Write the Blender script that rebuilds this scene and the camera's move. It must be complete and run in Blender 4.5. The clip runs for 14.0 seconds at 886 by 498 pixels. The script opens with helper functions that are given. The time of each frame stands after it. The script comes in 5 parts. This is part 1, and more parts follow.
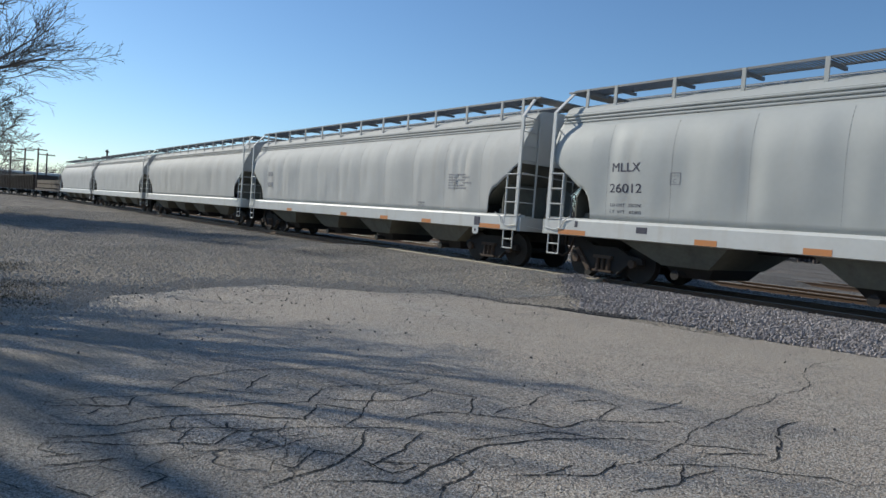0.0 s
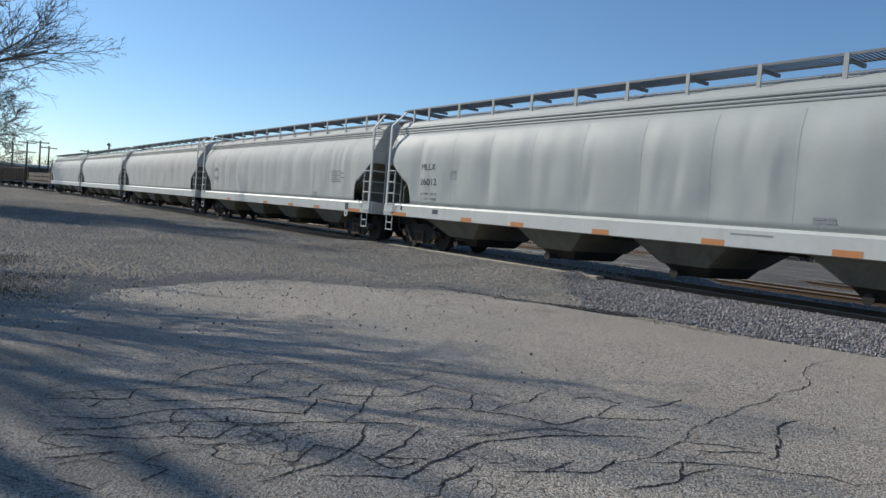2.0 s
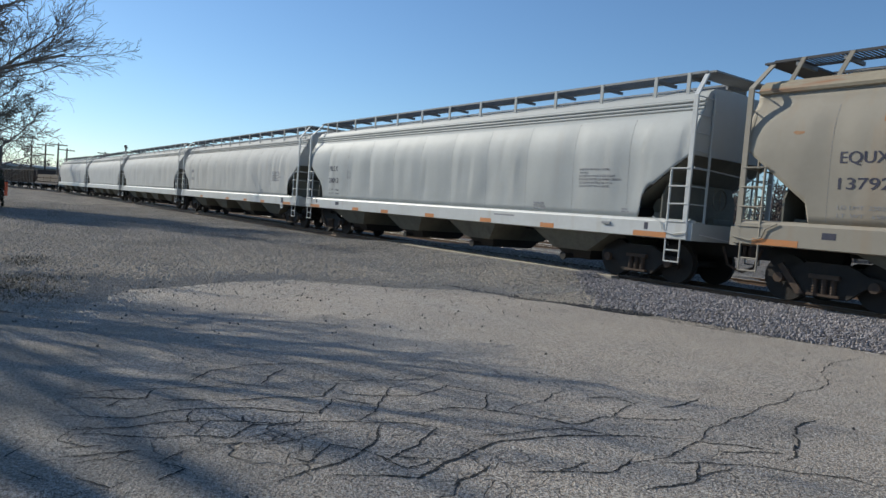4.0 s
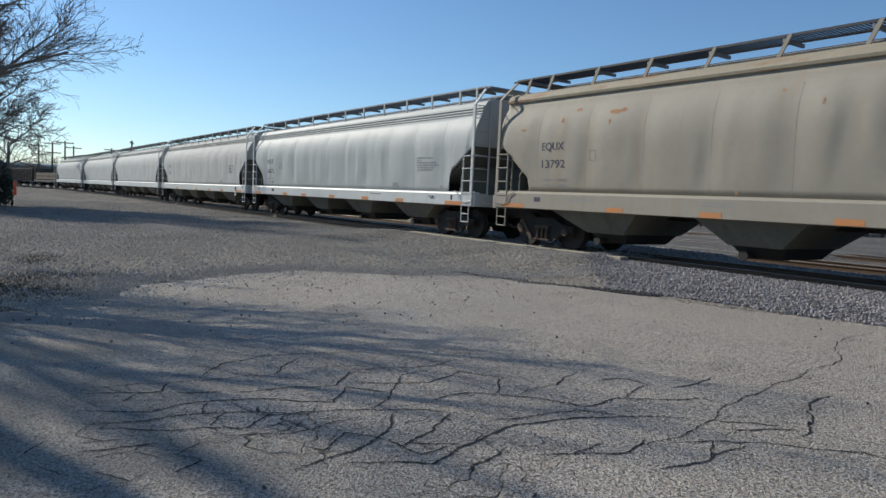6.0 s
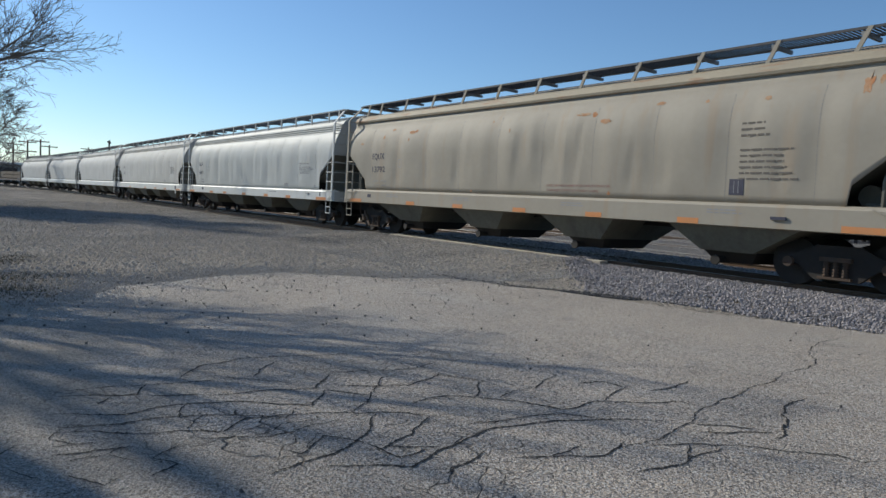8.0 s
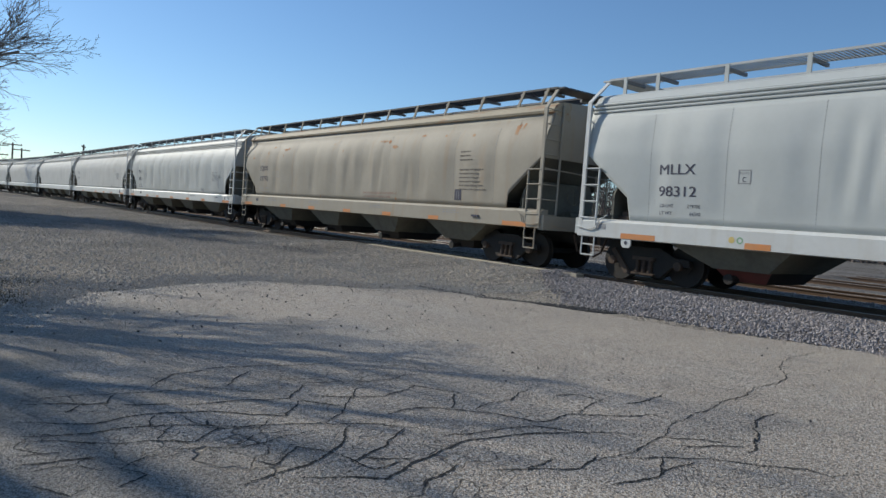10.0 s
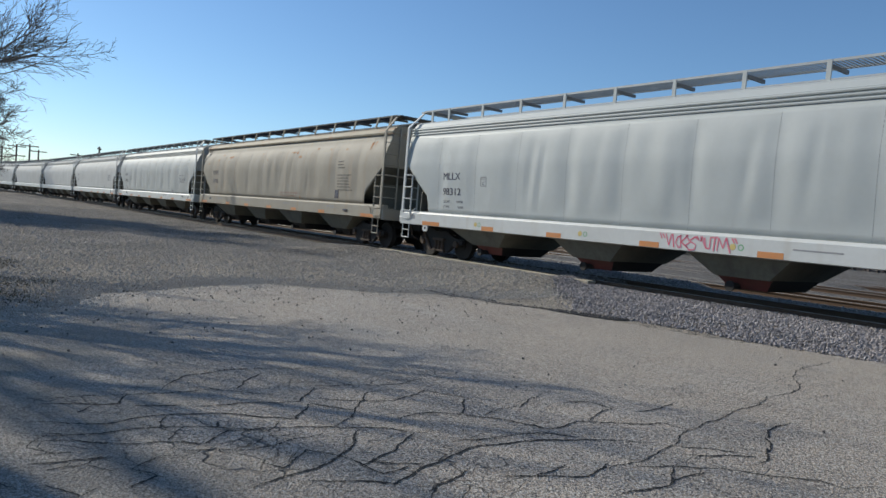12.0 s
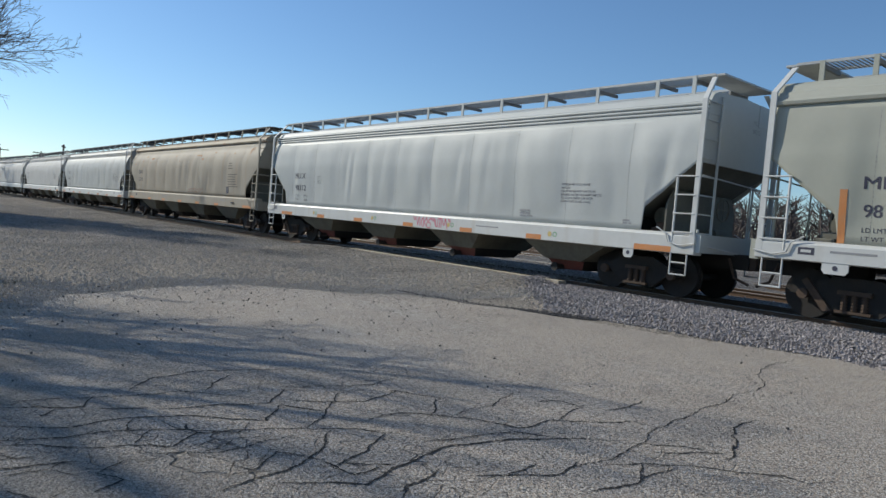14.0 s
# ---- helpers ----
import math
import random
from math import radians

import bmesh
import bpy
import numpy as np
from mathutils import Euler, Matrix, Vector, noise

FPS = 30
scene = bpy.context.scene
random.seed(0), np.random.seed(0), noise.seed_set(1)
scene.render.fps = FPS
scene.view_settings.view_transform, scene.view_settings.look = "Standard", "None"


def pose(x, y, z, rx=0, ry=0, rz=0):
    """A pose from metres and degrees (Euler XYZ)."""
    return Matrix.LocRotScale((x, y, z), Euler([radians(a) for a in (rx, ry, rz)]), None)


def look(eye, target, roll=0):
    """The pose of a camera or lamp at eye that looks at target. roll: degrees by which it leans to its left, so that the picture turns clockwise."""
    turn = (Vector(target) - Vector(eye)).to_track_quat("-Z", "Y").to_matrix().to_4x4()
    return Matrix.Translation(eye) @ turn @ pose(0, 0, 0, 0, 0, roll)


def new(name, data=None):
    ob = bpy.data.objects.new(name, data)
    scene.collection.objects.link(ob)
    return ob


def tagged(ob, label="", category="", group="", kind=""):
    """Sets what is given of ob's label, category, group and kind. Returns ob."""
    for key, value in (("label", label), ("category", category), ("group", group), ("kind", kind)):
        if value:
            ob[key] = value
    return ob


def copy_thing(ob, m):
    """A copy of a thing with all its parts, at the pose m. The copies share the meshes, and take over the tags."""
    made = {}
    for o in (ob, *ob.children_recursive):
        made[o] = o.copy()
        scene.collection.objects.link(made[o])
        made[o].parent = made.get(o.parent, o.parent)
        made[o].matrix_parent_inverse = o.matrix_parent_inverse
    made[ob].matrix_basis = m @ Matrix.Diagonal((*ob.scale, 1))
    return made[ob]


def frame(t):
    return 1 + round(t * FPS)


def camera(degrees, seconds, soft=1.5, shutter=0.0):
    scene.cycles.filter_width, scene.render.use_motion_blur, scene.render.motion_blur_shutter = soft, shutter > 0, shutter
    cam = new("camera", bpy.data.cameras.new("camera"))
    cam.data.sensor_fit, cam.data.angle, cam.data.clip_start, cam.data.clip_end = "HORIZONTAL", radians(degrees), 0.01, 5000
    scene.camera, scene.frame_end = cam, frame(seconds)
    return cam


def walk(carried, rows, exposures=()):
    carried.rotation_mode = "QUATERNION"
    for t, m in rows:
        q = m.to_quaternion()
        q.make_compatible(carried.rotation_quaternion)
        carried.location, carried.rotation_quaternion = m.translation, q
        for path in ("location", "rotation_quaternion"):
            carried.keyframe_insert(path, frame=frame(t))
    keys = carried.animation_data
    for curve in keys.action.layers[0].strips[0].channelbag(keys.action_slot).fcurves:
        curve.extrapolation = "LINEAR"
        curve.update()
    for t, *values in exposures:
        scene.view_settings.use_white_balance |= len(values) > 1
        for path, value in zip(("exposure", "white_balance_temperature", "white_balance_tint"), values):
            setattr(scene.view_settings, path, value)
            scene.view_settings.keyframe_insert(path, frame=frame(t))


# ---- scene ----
cam = camera(64.96, 14.0, soft=1.5)

EYE = (0.0, 0.0, 1.5)


def aim(yaw, pitch, roll):
    return (Matrix.Translation(EYE) @ pose(0, 0, 0, 0, 0, yaw) @ pose(0, 0, 0, pitch)
            @ pose(0, 0, 0, 0, roll, 0) @ pose(0, 0, 0, 90))


# seconds, yaw, pitch, roll of the hand-held camera, metres that the train has rolled
PATH = [
    (0.0, 53.49, -2.48, -4.30, 0.0), (0.5, 53.75, -2.66, -4.35, 2.07), (1.0, 53.56, -2.76, -4.63, 4.1),
    (1.5, 53.56, -2.72, -4.72, 6.12), (2.0, 53.56, -2.81, -4.75, 8.15), (2.5, 53.53, -2.70, -5.03, 10.17),
    (3.0, 54.23, -2.70, -5.12, 12.18), (3.2, 54.42, -2.62, -5.23, 12.97), (5.5, 55.28, -3.98, -2.66, 22.2),
    (6.0, 55.32, -4.08, -2.76, 24.21), (6.5, 55.43, -3.81, -3.09, 26.23), (7.0, 54.92, -3.71, -3.03, 28.28),
    (9.5, 52.24, -3.36, -4.01, 38.57), (10.0, 51.95, -2.73, -4.23, 40.65), (10.5, 52.07, -2.53, -4.64, 42.76),
    (11.0, 52.13, -2.56, -4.70, 44.87), (11.5, 52.34, -2.54, -4.94, 46.96), (12.0, 52.92, -2.40, -4.79, 49.01),
    (12.5, 51.91, -2.34, -4.97, 51.02), (13.0, 51.11, -1.88, -4.61, 52.99), (13.5, 50.87, -1.88, -4.59, 54.99),
    (14.0, 50.60, -2.19, -4.91, 57.05)]
walk(cam, [(t, aim(a, b, c)) for t, a, b, c, s in PATH], exposures=[(0.0, 0.0, 6450, 6), (14.0, 0.0, 6450, 6)])

# ---- light ----
SUN_EL, SUN_AZ = 30.0, 22.0     # shadows fall along +x, turned 22 degrees towards +y
to_sun = Vector((-math.cos(radians(SUN_EL)) * math.cos(radians(SUN_AZ)),
                 -math.cos(radians(SUN_EL)) * math.sin(radians(SUN_AZ)), math.sin(radians(SUN_EL))))
sun = new("sun", bpy.data.lights.new("sun", "SUN"))
sun.data.energy, sun.data.angle, sun.data.color = 4.3, radians(0.55), (1.0, 0.93, 0.82)
sun.matrix_world = look(to_sun * 50, (0, 0, 0))
world = bpy.data.worlds.new("sky")
scene.world = world
world.use_nodes = True
wn = world.node_tree.nodes
sky = wn.new("ShaderNodeTexSky")
sky.sky_type, sky.sun_disc = "NISHITA", False
sky.sun_elevation, sky.sun_rotation = radians(SUN_EL), math.atan2(to_sun.x, to_sun.y)
sky.air_density, sky.dust_density, sky.ozone_density = 1.0, 0.15, 6.0
wn["Background"].inputs["Strength"].default_value = 0.121
world.node_tree.links.new(sky.outputs[0], wn["Background"].inputs["Color"])


# ---- materials ----
def shade(name, color, rough=0.6, metal=0.0, color2=None, scale=3.0, mix=0.5, grain=40.0, grain_amount=0.15,
          bump=0.0, bump_scale=60.0, streak=None, streak_amount=0.0, streak_scale=(3.0, 3.0, 0.25), isle=0.0, contrast=0.15, gloss=0.4):
    m = bpy.data.materials.new(name)
    m.use_nodes = True
    n, l = m.node_tree.nodes, m.node_tree.links
    b = n["Principled BSDF"]
    b.inputs["Roughness"].default_value, b.inputs["Metallic"].default_value = rough, metal
    b.inputs["Specular IOR Level"].default_value = gloss
    co = n.new("ShaderNodeTexCoord").outputs["Object"]

    def noise_fac(sc, detail=4.0, lo=0.4, hi=0.6, vec=co):
        t = n.new("ShaderNodeTexNoise")
        t.inputs["Scale"].default_value, t.inputs["Detail"].default_value = sc, detail
        l.new(vec, t.inputs["Vector"])
        r = n.new("ShaderNodeMapRange")
        r.inputs["From Min"].default_value, r.inputs["From Max"].default_value = lo, hi
        l.new(t.outputs["Fac"], r.inputs["Value"])
        return r.outputs[0], t.outputs["Fac"]

    def blend(a, c, fac, kind="MIX"):
        x = n.new("ShaderNodeMix")
        x.data_type, x.blend_type = "RGBA", kind
        for sock, val in ((x.inputs["A"], a), (x.inputs["B"], c)):
            if isinstance(val, tuple):
                sock.default_value = (*val, 1)
            else:
                l.new(val, sock)
        if isinstance(fac, float):
            x.inputs["Factor"].default_value = fac
        else:
            l.new(fac, x.inputs["Factor"])
        return x.outputs["Result"]

    def times(sock, k):
        x = n.new("ShaderNodeMath")
        x.operation = "MULTIPLY"
        x.inputs[1].default_value = k
        l.new(sock, x.inputs[0])
        return x.outputs[0]

    c2 = color2 or tuple(v * 0.75 for v in color)
    out = blend(color, c2, times(noise_fac(scale, 5.0, 0.5 - contrast, 0.5 + contrast)[0], mix))
    fine, raw = noise_fac(grain, 3.0, 0.3, 0.7)
    out = blend(out, tuple(v * 0.45 for v in color), times(fine, grain_amount))
    if streak:
        mp = n.new("ShaderNodeMapping")
        mp.inputs["Scale"].default_value = streak_scale
        l.new(co, mp.inputs["Vector"])
        out = blend(out, streak, times(noise_fac(1.0, 6.0, 0.55, 0.72, mp.outputs[0])[0], streak_amount))
    if isle:
        g = n.new("ShaderNodeNewGeometry")
        out = blend(out, tuple(v * 0.35 for v in color), times(g.outputs["Random Per Island"], isle))
    l.new(out, b.inputs["Base Color"])
    if bump:
        t = n.new("ShaderNodeTexNoise")
        t.inputs["Scale"].default_value, t.inputs["Detail"].default_value = bump_scale, 4.0
        l.new(co, t.inputs["Vector"])
        bp = n.new("ShaderNodeBump")
        bp.inputs["Strength"].default_value, bp.inputs["Distance"].default_value = bump, 0.02
        l.new(t.outputs["Fac"], bp.inputs["Height"])
        l.new(bp.outputs[0], b.inputs["Normal"])
    return m


M = {}
M["white"] = shade("pale_grey_car_paint", (0.430, 0.444, 0.434), 0.62, color2=(0.375, 0.387, 0.376), scale=0.8, grain=9, grain_amount=0.06,
                   streak=(0.40, 0.37, 0.33), streak_amount=0.25, gloss=0.5)
M["white_b"] = shade("streaked_white_car_paint", (0.51, 0.51, 0.492), 0.78, color2=(0.42, 0.42, 0.405), scale=0.8, grain=9, grain_amount=0.06,
                     streak=(0.40, 0.37, 0.33), streak_amount=0.3, gloss=0.35)
M["white_e"] = shade("cool_white_car_paint", (0.462, 0.482, 0.472), 0.57, color2=(0.41, 0.43, 0.42), scale=0.8, grain=9, grain_amount=0.05,
                     streak=(0.42, 0.42, 0.40), streak_amount=0.18, gloss=0.5)
M["tan"] = shade("weathered_tan_car_paint", (0.345, 0.308, 0.250), 0.7, color2=(0.29, 0.258, 0.208), scale=0.9, grain=8, grain_amount=0.08,
                 streak=(0.33, 0.22, 0.13), streak_amount=0.35)
M["tan_edge"] = shade("rust_streaked_roof_edge", (0.36, 0.31, 0.225), 0.7, color2=(0.28, 0.24, 0.18), scale=1.2, grain=10, grain_amount=0.15,
                      streak=(0.30, 0.125, 0.05), streak_amount=0.9, streak_scale=(0.7, 5.0, 5.0))
M["cream"] = shade("warm_grey_car_paint", (0.36, 0.365, 0.31), 0.55, color2=(0.42, 0.415, 0.355), scale=0.8, grain=9, grain_amount=0.05)
M["sill"] = shade("sill_white_paint", (0.60, 0.605, 0.59), 0.45, color2=(0.52, 0.515, 0.49), scale=1.2, grain=10, grain_amount=0.08,
                  streak=(0.42, 0.36, 0.28), streak_amount=0.25)
# grimy colour, lowered further to hold the shade beneath the wagons
M["under"] = shade("shaded_grimy_hopper_paint", (0.17, 0.163, 0.13), 0.75, color2=(0.11, 0.105, 0.085), scale=1.5, grain=12, grain_amount=0.3,
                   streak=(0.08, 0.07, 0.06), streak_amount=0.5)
M["grime"] = shade("oily_black_steel", (0.022, 0.020, 0.019), 0.75, color2=(0.04, 0.03, 0.024), scale=4, grain=25, grain_amount=0.3, bump=0.2)
M["rusty"] = shade("brown_rusted_casting", (0.10, 0.065, 0.045), 0.8, color2=(0.04, 0.032, 0.028), scale=5, grain=30, grain_amount=0.3, bump=0.2)
# olive-brown, much darker than the body paint; also on the plates behind the openings
M["slope"] = shade("dark_olive_slope_paint", (0.17, 0.165, 0.135), 0.75, color2=(0.10, 0.095, 0.08), scale=1.2, grain=12, grain_amount=0.25)
M["rust_patch"] = shade("orange_rust_bloom", (0.40, 0.17, 0.07), 0.85, color2=(0.42, 0.30, 0.19), scale=4, grain=12, grain_amount=0.2, mix=0.9)
M["galv"] = shade("galvanised_grating", (0.22, 0.225, 0.23), 0.55, 0.3, scale=3, grain=15)
M["galv_pale"] = shade("pale_walkway_grating", (0.46, 0.47, 0.47), 0.6, 0.1, scale=3, grain=15)
M["grating"] = shade("dark_steel_grating", (0.07, 0.07, 0.075), 0.6, 0.3, scale=3, grain=15)
M["reflector"] = shade("orange_reflector_tape", (0.62, 0.25, 0.09), 0.4, color2=(0.50, 0.26, 0.13), scale=6)
M["ink"] = shade("dark_navy_stencil", (0.045, 0.045, 0.075), 0.6, color2=(0.08, 0.08, 0.10), scale=6)
M["ink_faded"] = shade("faded_grey_stencil", (0.30, 0.30, 0.31), 0.6, scale=6)
M["stencil"] = shade("worn_brown_stencil", (0.15, 0.13, 0.11), 0.7, scale=6)
M["ink_red"] = shade("faded_red_stencil", (0.30, 0.13, 0.11), 0.6, scale=6)
M["pink"] = shade("pink_spray_paint", (0.65, 0.13, 0.20), 0.55, color2=(0.72, 0.35, 0.38), scale=5)
M["seam"] = shade("dark_plate_seam", (0.26, 0.26, 0.26), 0.7, scale=6)
M["yellow"] = shade("yellow_spot_paint", (0.65, 0.50, 0.18), 0.55, scale=6)
M["green"] = shade("green_ring_paint", (0.20, 0.45, 0.22), 0.55, scale=6)
M["redpaint"] = shade("red_outlet_gate_paint", (0.17, 0.045, 0.04), 0.6, color2=(0.07, 0.04, 0.035), scale=3)
M["rail"] = shade("brown_rail_steel", (0.13, 0.085, 0.06), 0.6, 0.3, scale=4, grain=20)
M["railtop"] = shade("worn_rail_head", (0.30, 0.28, 0.26), 0.5, 0.4, scale=2, grain=10)
M["tie"] = shade("weathered_timber_tie", (0.17, 0.13, 0.10), 0.9, color2=(0.09, 0.07, 0.06), scale=3, grain=20, grain_amount=0.4, bump=0.4)
M["plank"] = shade("bleached_crossing_timber", (0.42, 0.37, 0.30), 0.9, color2=(0.30, 0.26, 0.21), scale=3, grain=20, grain_amount=0.3, bump=0.4)
M["stone"] = shade("grey_ballast_stone", (0.47, 0.43, 0.42), 0.9, color2=(0.31, 0.27, 0.265), scale=9, grain=60, grain_amount=0.3, isle=0.9)
M["crumb"] = shade("crumbled_dark_asphalt", (0.13, 0.12, 0.115), 0.9, color2=(0.07, 0.065, 0.06), scale=9, grain=60, grain_amount=0.3, isle=0.5)
M["pebble"] = shade("dusty_loose_gravel", (0.52, 0.48, 0.43), 0.9, color2=(0.34, 0.30, 0.26), scale=9, grain=60, grain_amount=0.3, isle=0.25)
M["bark"] = shade("grey_brown_bark", (0.22, 0.19, 0.165), 0.9, color2=(0.15, 0.125, 0.11), scale=3, grain=30, grain_amount=0.4, bump=0.5)
M["pole"] = shade("old_pole_timber", (0.12, 0.10, 0.085), 0.9, scale=3, grain=20, grain_amount=0.3)
M["brush"] = shade("dry_evergreen_brush", (0.06, 0.065, 0.04), 0.85, color2=(0.10, 0.08, 0.05), scale=2, isle=0.5)
M["crack"] = shade("tar_dark_crack", (0.022, 0.021, 0.02), 0.95, scale=4)
M["orange"] = shade("orange_marker_plastic", (0.75, 0.13, 0.05), 0.5, scale=6)
M["rustwagon"] = shade("brown_wagon_paint", (0.075, 0.052, 0.042), 0.7, color2=(0.08, 0.06, 0.05), scale=1.0, streak=(0.12, 0.08, 0.055), streak_amount=0.5)
M["lumber"] = shade("stacked_brown_timber", (0.12, 0.09, 0.065), 0.85, color2=(0.08, 0.06, 0.045), scale=2)
M["backwood"] = shade("bare_far_woods", (0.16, 0.13, 0.115), 0.95, color2=(0.10, 0.085, 0.08), scale=0.5, isle=0.4)
M["roofing"] = shade("pale_metal_roofing", (0.60, 0.60, 0.58), 0.5, scale=0.4)
M["siding"] = shade("grey_metal_siding", (0.35, 0.34, 0.32), 0.6, scale=0.4)


def ground_material(name, asphalt):
    m = bpy.data.materials.new(name)
    m.use_nodes = True
    n, l = m.node_tree.nodes, m.node_tree.links
    b = n["Principled BSDF"]
    b.inputs["Roughness"].default_value = 0.92
    b.inputs["Specular IOR Level"].default_value = 0.2 if asphalt else 0.05
    co = n.new("ShaderNodeTexCoord").outputs["Object"]

    def tex(sc, detail, lo, hi, stretch=None):
        v = co
        if stretch:
            mp = n.new("ShaderNodeMapping")
            mp.inputs["Scale"].default_value = stretch
            l.new(co, mp.inputs["Vector"])
            v = mp.outputs[0]
        t = n.new("ShaderNodeTexNoise")
        t.inputs["Scale"].default_value, t.inputs["Detail"].default_value = sc, detail
        l.new(v, t.inputs["Vector"])
        r = n.new("ShaderNodeMapRange")
        r.inputs["From Min"].default_value, r.inputs["From Max"].default_value = lo, hi
        l.new(t.outputs["Fac"], r.inputs["Value"])
        return r.outputs[0], t.outputs["Fac"]

    def blend(a, c, fac):
        x = n.new("ShaderNodeMix")
        x.data_type = "RGBA"
        for sock, val in ((x.inputs["A"], a), (x.inputs["B"], c)):
            if isinstance(val, tuple):
                sock.default_value = (*val, 1)
            else:
                l.new(val, sock)
        l.new(fac, x.inputs["Factor"])
        return x.outputs["Result"]

    def math2(op, a, c):
        x = n.new("ShaderNodeMath")
        x.operation = op
        for i, val in enumerate((a, c)):
            if isinstance(val, (int, float)):
                x.inputs[i].default_value = val
            else:
                l.new(val, x.inputs[i])
        return x.outputs[0]

    sep = n.new("ShaderNodeSeparateXYZ")
    l.new(co, sep.inputs[0])

    def ramp(sock, lo, hi):
        r = n.new("ShaderNodeMapRange")
        r.inputs["From Min"].default_value, r.inputs["From Max"].default_value = lo, hi
        l.new(sock, r.inputs["Value"])
        return r.outputs[0]

    if asphalt:
        c = blend((0.492, 0.404, 0.316), (0.370, 0.303, 0.238), tex(0.55, 5, 0.38, 0.62)[0])
        c = blend(c, (0.50, 0.46, 0.415), math2("MULTIPLY", tex(0.35, 6, 0.52, 0.72, (0.5, 1.6, 1))[0], 0.7))
        c = blend(c, (0.58, 0.56, 0.52), math2("MULTIPLY", tex(60, 1, 0.52, 0.64)[0], 0.75))
        c = blend(c, (0.05, 0.048, 0.045), math2("MULTIPLY", tex(74, 1, 0.52, 0.64)[0], 0.8))
        c = blend(c, (0.12, 0.115, 0.11), math2("MULTIPLY", tex(24, 3, 0.54, 0.70)[0], 0.55))
        c = blend(c, (0.07, 0.066, 0.062), math2("MULTIPLY", tex(1.6, 6, 0.60, 0.70)[0], 0.35))
        c = blend(c, (0.74, 0.70, 0.64), math2("MULTIPLY", tex(150, 1, 0.54, 0.62)[0], 0.6))
        c = blend(c, (0.035, 0.033, 0.03), math2("MULTIPLY", tex(131, 1, 0.55, 0.63)[0], 0.75))
        c = blend(c, (0.06, 0.057, 0.053), math2("MULTIPLY", tex(34, 2, 0.56, 0.62)[0], 0.55))
        c = blend(c, (0.66, 0.61, 0.54), math2("MULTIPLY", tex(41, 2, 0.57, 0.63)[0], 0.5))
        # a ragged darker corner: shade put into the colour, along with crumbled older paving
        worn = math2("MULTIPLY", ramp(sep.outputs["Y"], 2.8, 0.9), ramp(sep.outputs["X"], -2.4, -3.6))
        c = blend(c, (0.20, 0.178, 0.145), math2("MULTIPLY", math2("MULTIPLY", worn, tex(0.9, 5, 0.34, 0.56)[0]), 0.55))
        # fine alligator cracking, in patches
        warp = n.new("ShaderNodeTexNoise")
        warp.inputs["Scale"].default_value = 2.5
        l.new(co, warp.inputs["Vector"])
        add = n.new("ShaderNodeVectorMath")
        add.operation = "MULTIPLY_ADD"
        l.new(warp.outputs["Color"], add.inputs[0])
        add.inputs[1].default_value = (0.55, 0.55, 0.0)
        l.new(co, add.inputs[2])
        vo = n.new("ShaderNodeTexVoronoi")
        vo.feature = "DISTANCE_TO_EDGE"
        vo.inputs["Scale"].default_value = 2.9
        sq = n.new("ShaderNodeMapping")
        sq.inputs["Scale"].default_value = (1.25, 0.75, 1.0)
        l.new(add.outputs[0], sq.inputs["Vector"])
        l.new(sq.outputs[0], vo.inputs["Vector"])
        line = ramp(vo.outputs["Distance"], 0.014, 0.004)
        patch = math2("MULTIPLY", tex(0.8, 3, 0.46, 0.56)[0], ramp(sep.outputs["X"], -6.0, -5.2))
        near = math2("MULTIPLY", ramp(sep.outputs["Y"], 5.4, 3.6), ramp(sep.outputs["X"], -1.8, -2.8))
        fac = math2("MULTIPLY", math2("MULTIPLY", line, patch), near)
        c = blend(c, (0.04, 0.038, 0.036), math2("MULTIPLY", fac, 0.45))
        height = math2("SUBTRACT", tex(58, 5, 0.3, 0.7)[1], math2("MULTIPLY", fac, 1.5))
    else:
        c = blend((0.315, 0.282, 0.245), (0.19, 0.17, 0.148), tex(0.4, 6, 0.36, 0.62)[0])
        dirt = math2("MULTIPLY", ramp(sep.outputs["X"], -21.0, -14.0), ramp(sep.outputs["Y"], 1.0, 4.0))
        dirt = math2("MULTIPLY", dirt, ramp(sep.outputs["Y"], 17.0, 14.0))
        c = blend(c, (0.36, 0.315, 0.26), math2("MULTIPLY", dirt, tex(0.7, 5, 0.35, 0.55)[0]))
        far = ramp(sep.outputs["Y"], 17.5, 19.5)
        c = blend(c, (0.12, 0.11, 0.10), math2("MULTIPLY", far, 0.8))
        c = blend(c, (0.21, 0.20, 0.185), math2("MULTIPLY", far, tex(1.0, 4, 0.48, 0.60, (0.04, 0.45, 1))[0]))
        c = blend(c, (0.045, 0.04, 0.037), math2("MULTIPLY", tex(48, 3, 0.52, 0.66)[0], 0.6))
        c = blend(c, (0.36, 0.34, 0.31), math2("MULTIPLY", tex(38, 3, 0.57, 0.68)[0], 0.75))
        c = blend(c, (0.05, 0.046, 0.043), math2("MULTIPLY", tex(10, 5, 0.50, 0.62)[0], 0.65))
        c = blend(c, (0.50, 0.47, 0.43), math2("MULTIPLY", tex(15, 3, 0.58, 0.68)[0], 0.75))
        height = tex(14, 6, 0.3, 0.7)[1]
    l.new(c, b.inputs["Base Color"])
    bp = n.new("ShaderNodeBump")
    bp.inputs["Strength"].default_value, bp.inputs["Distance"].default_value = (1.0, 0.024) if asphalt else (1.0, 0.12)
    l.new(height, bp.inputs["Height"])
    l.new(bp.outputs[0], b.inputs["Normal"])
    return m


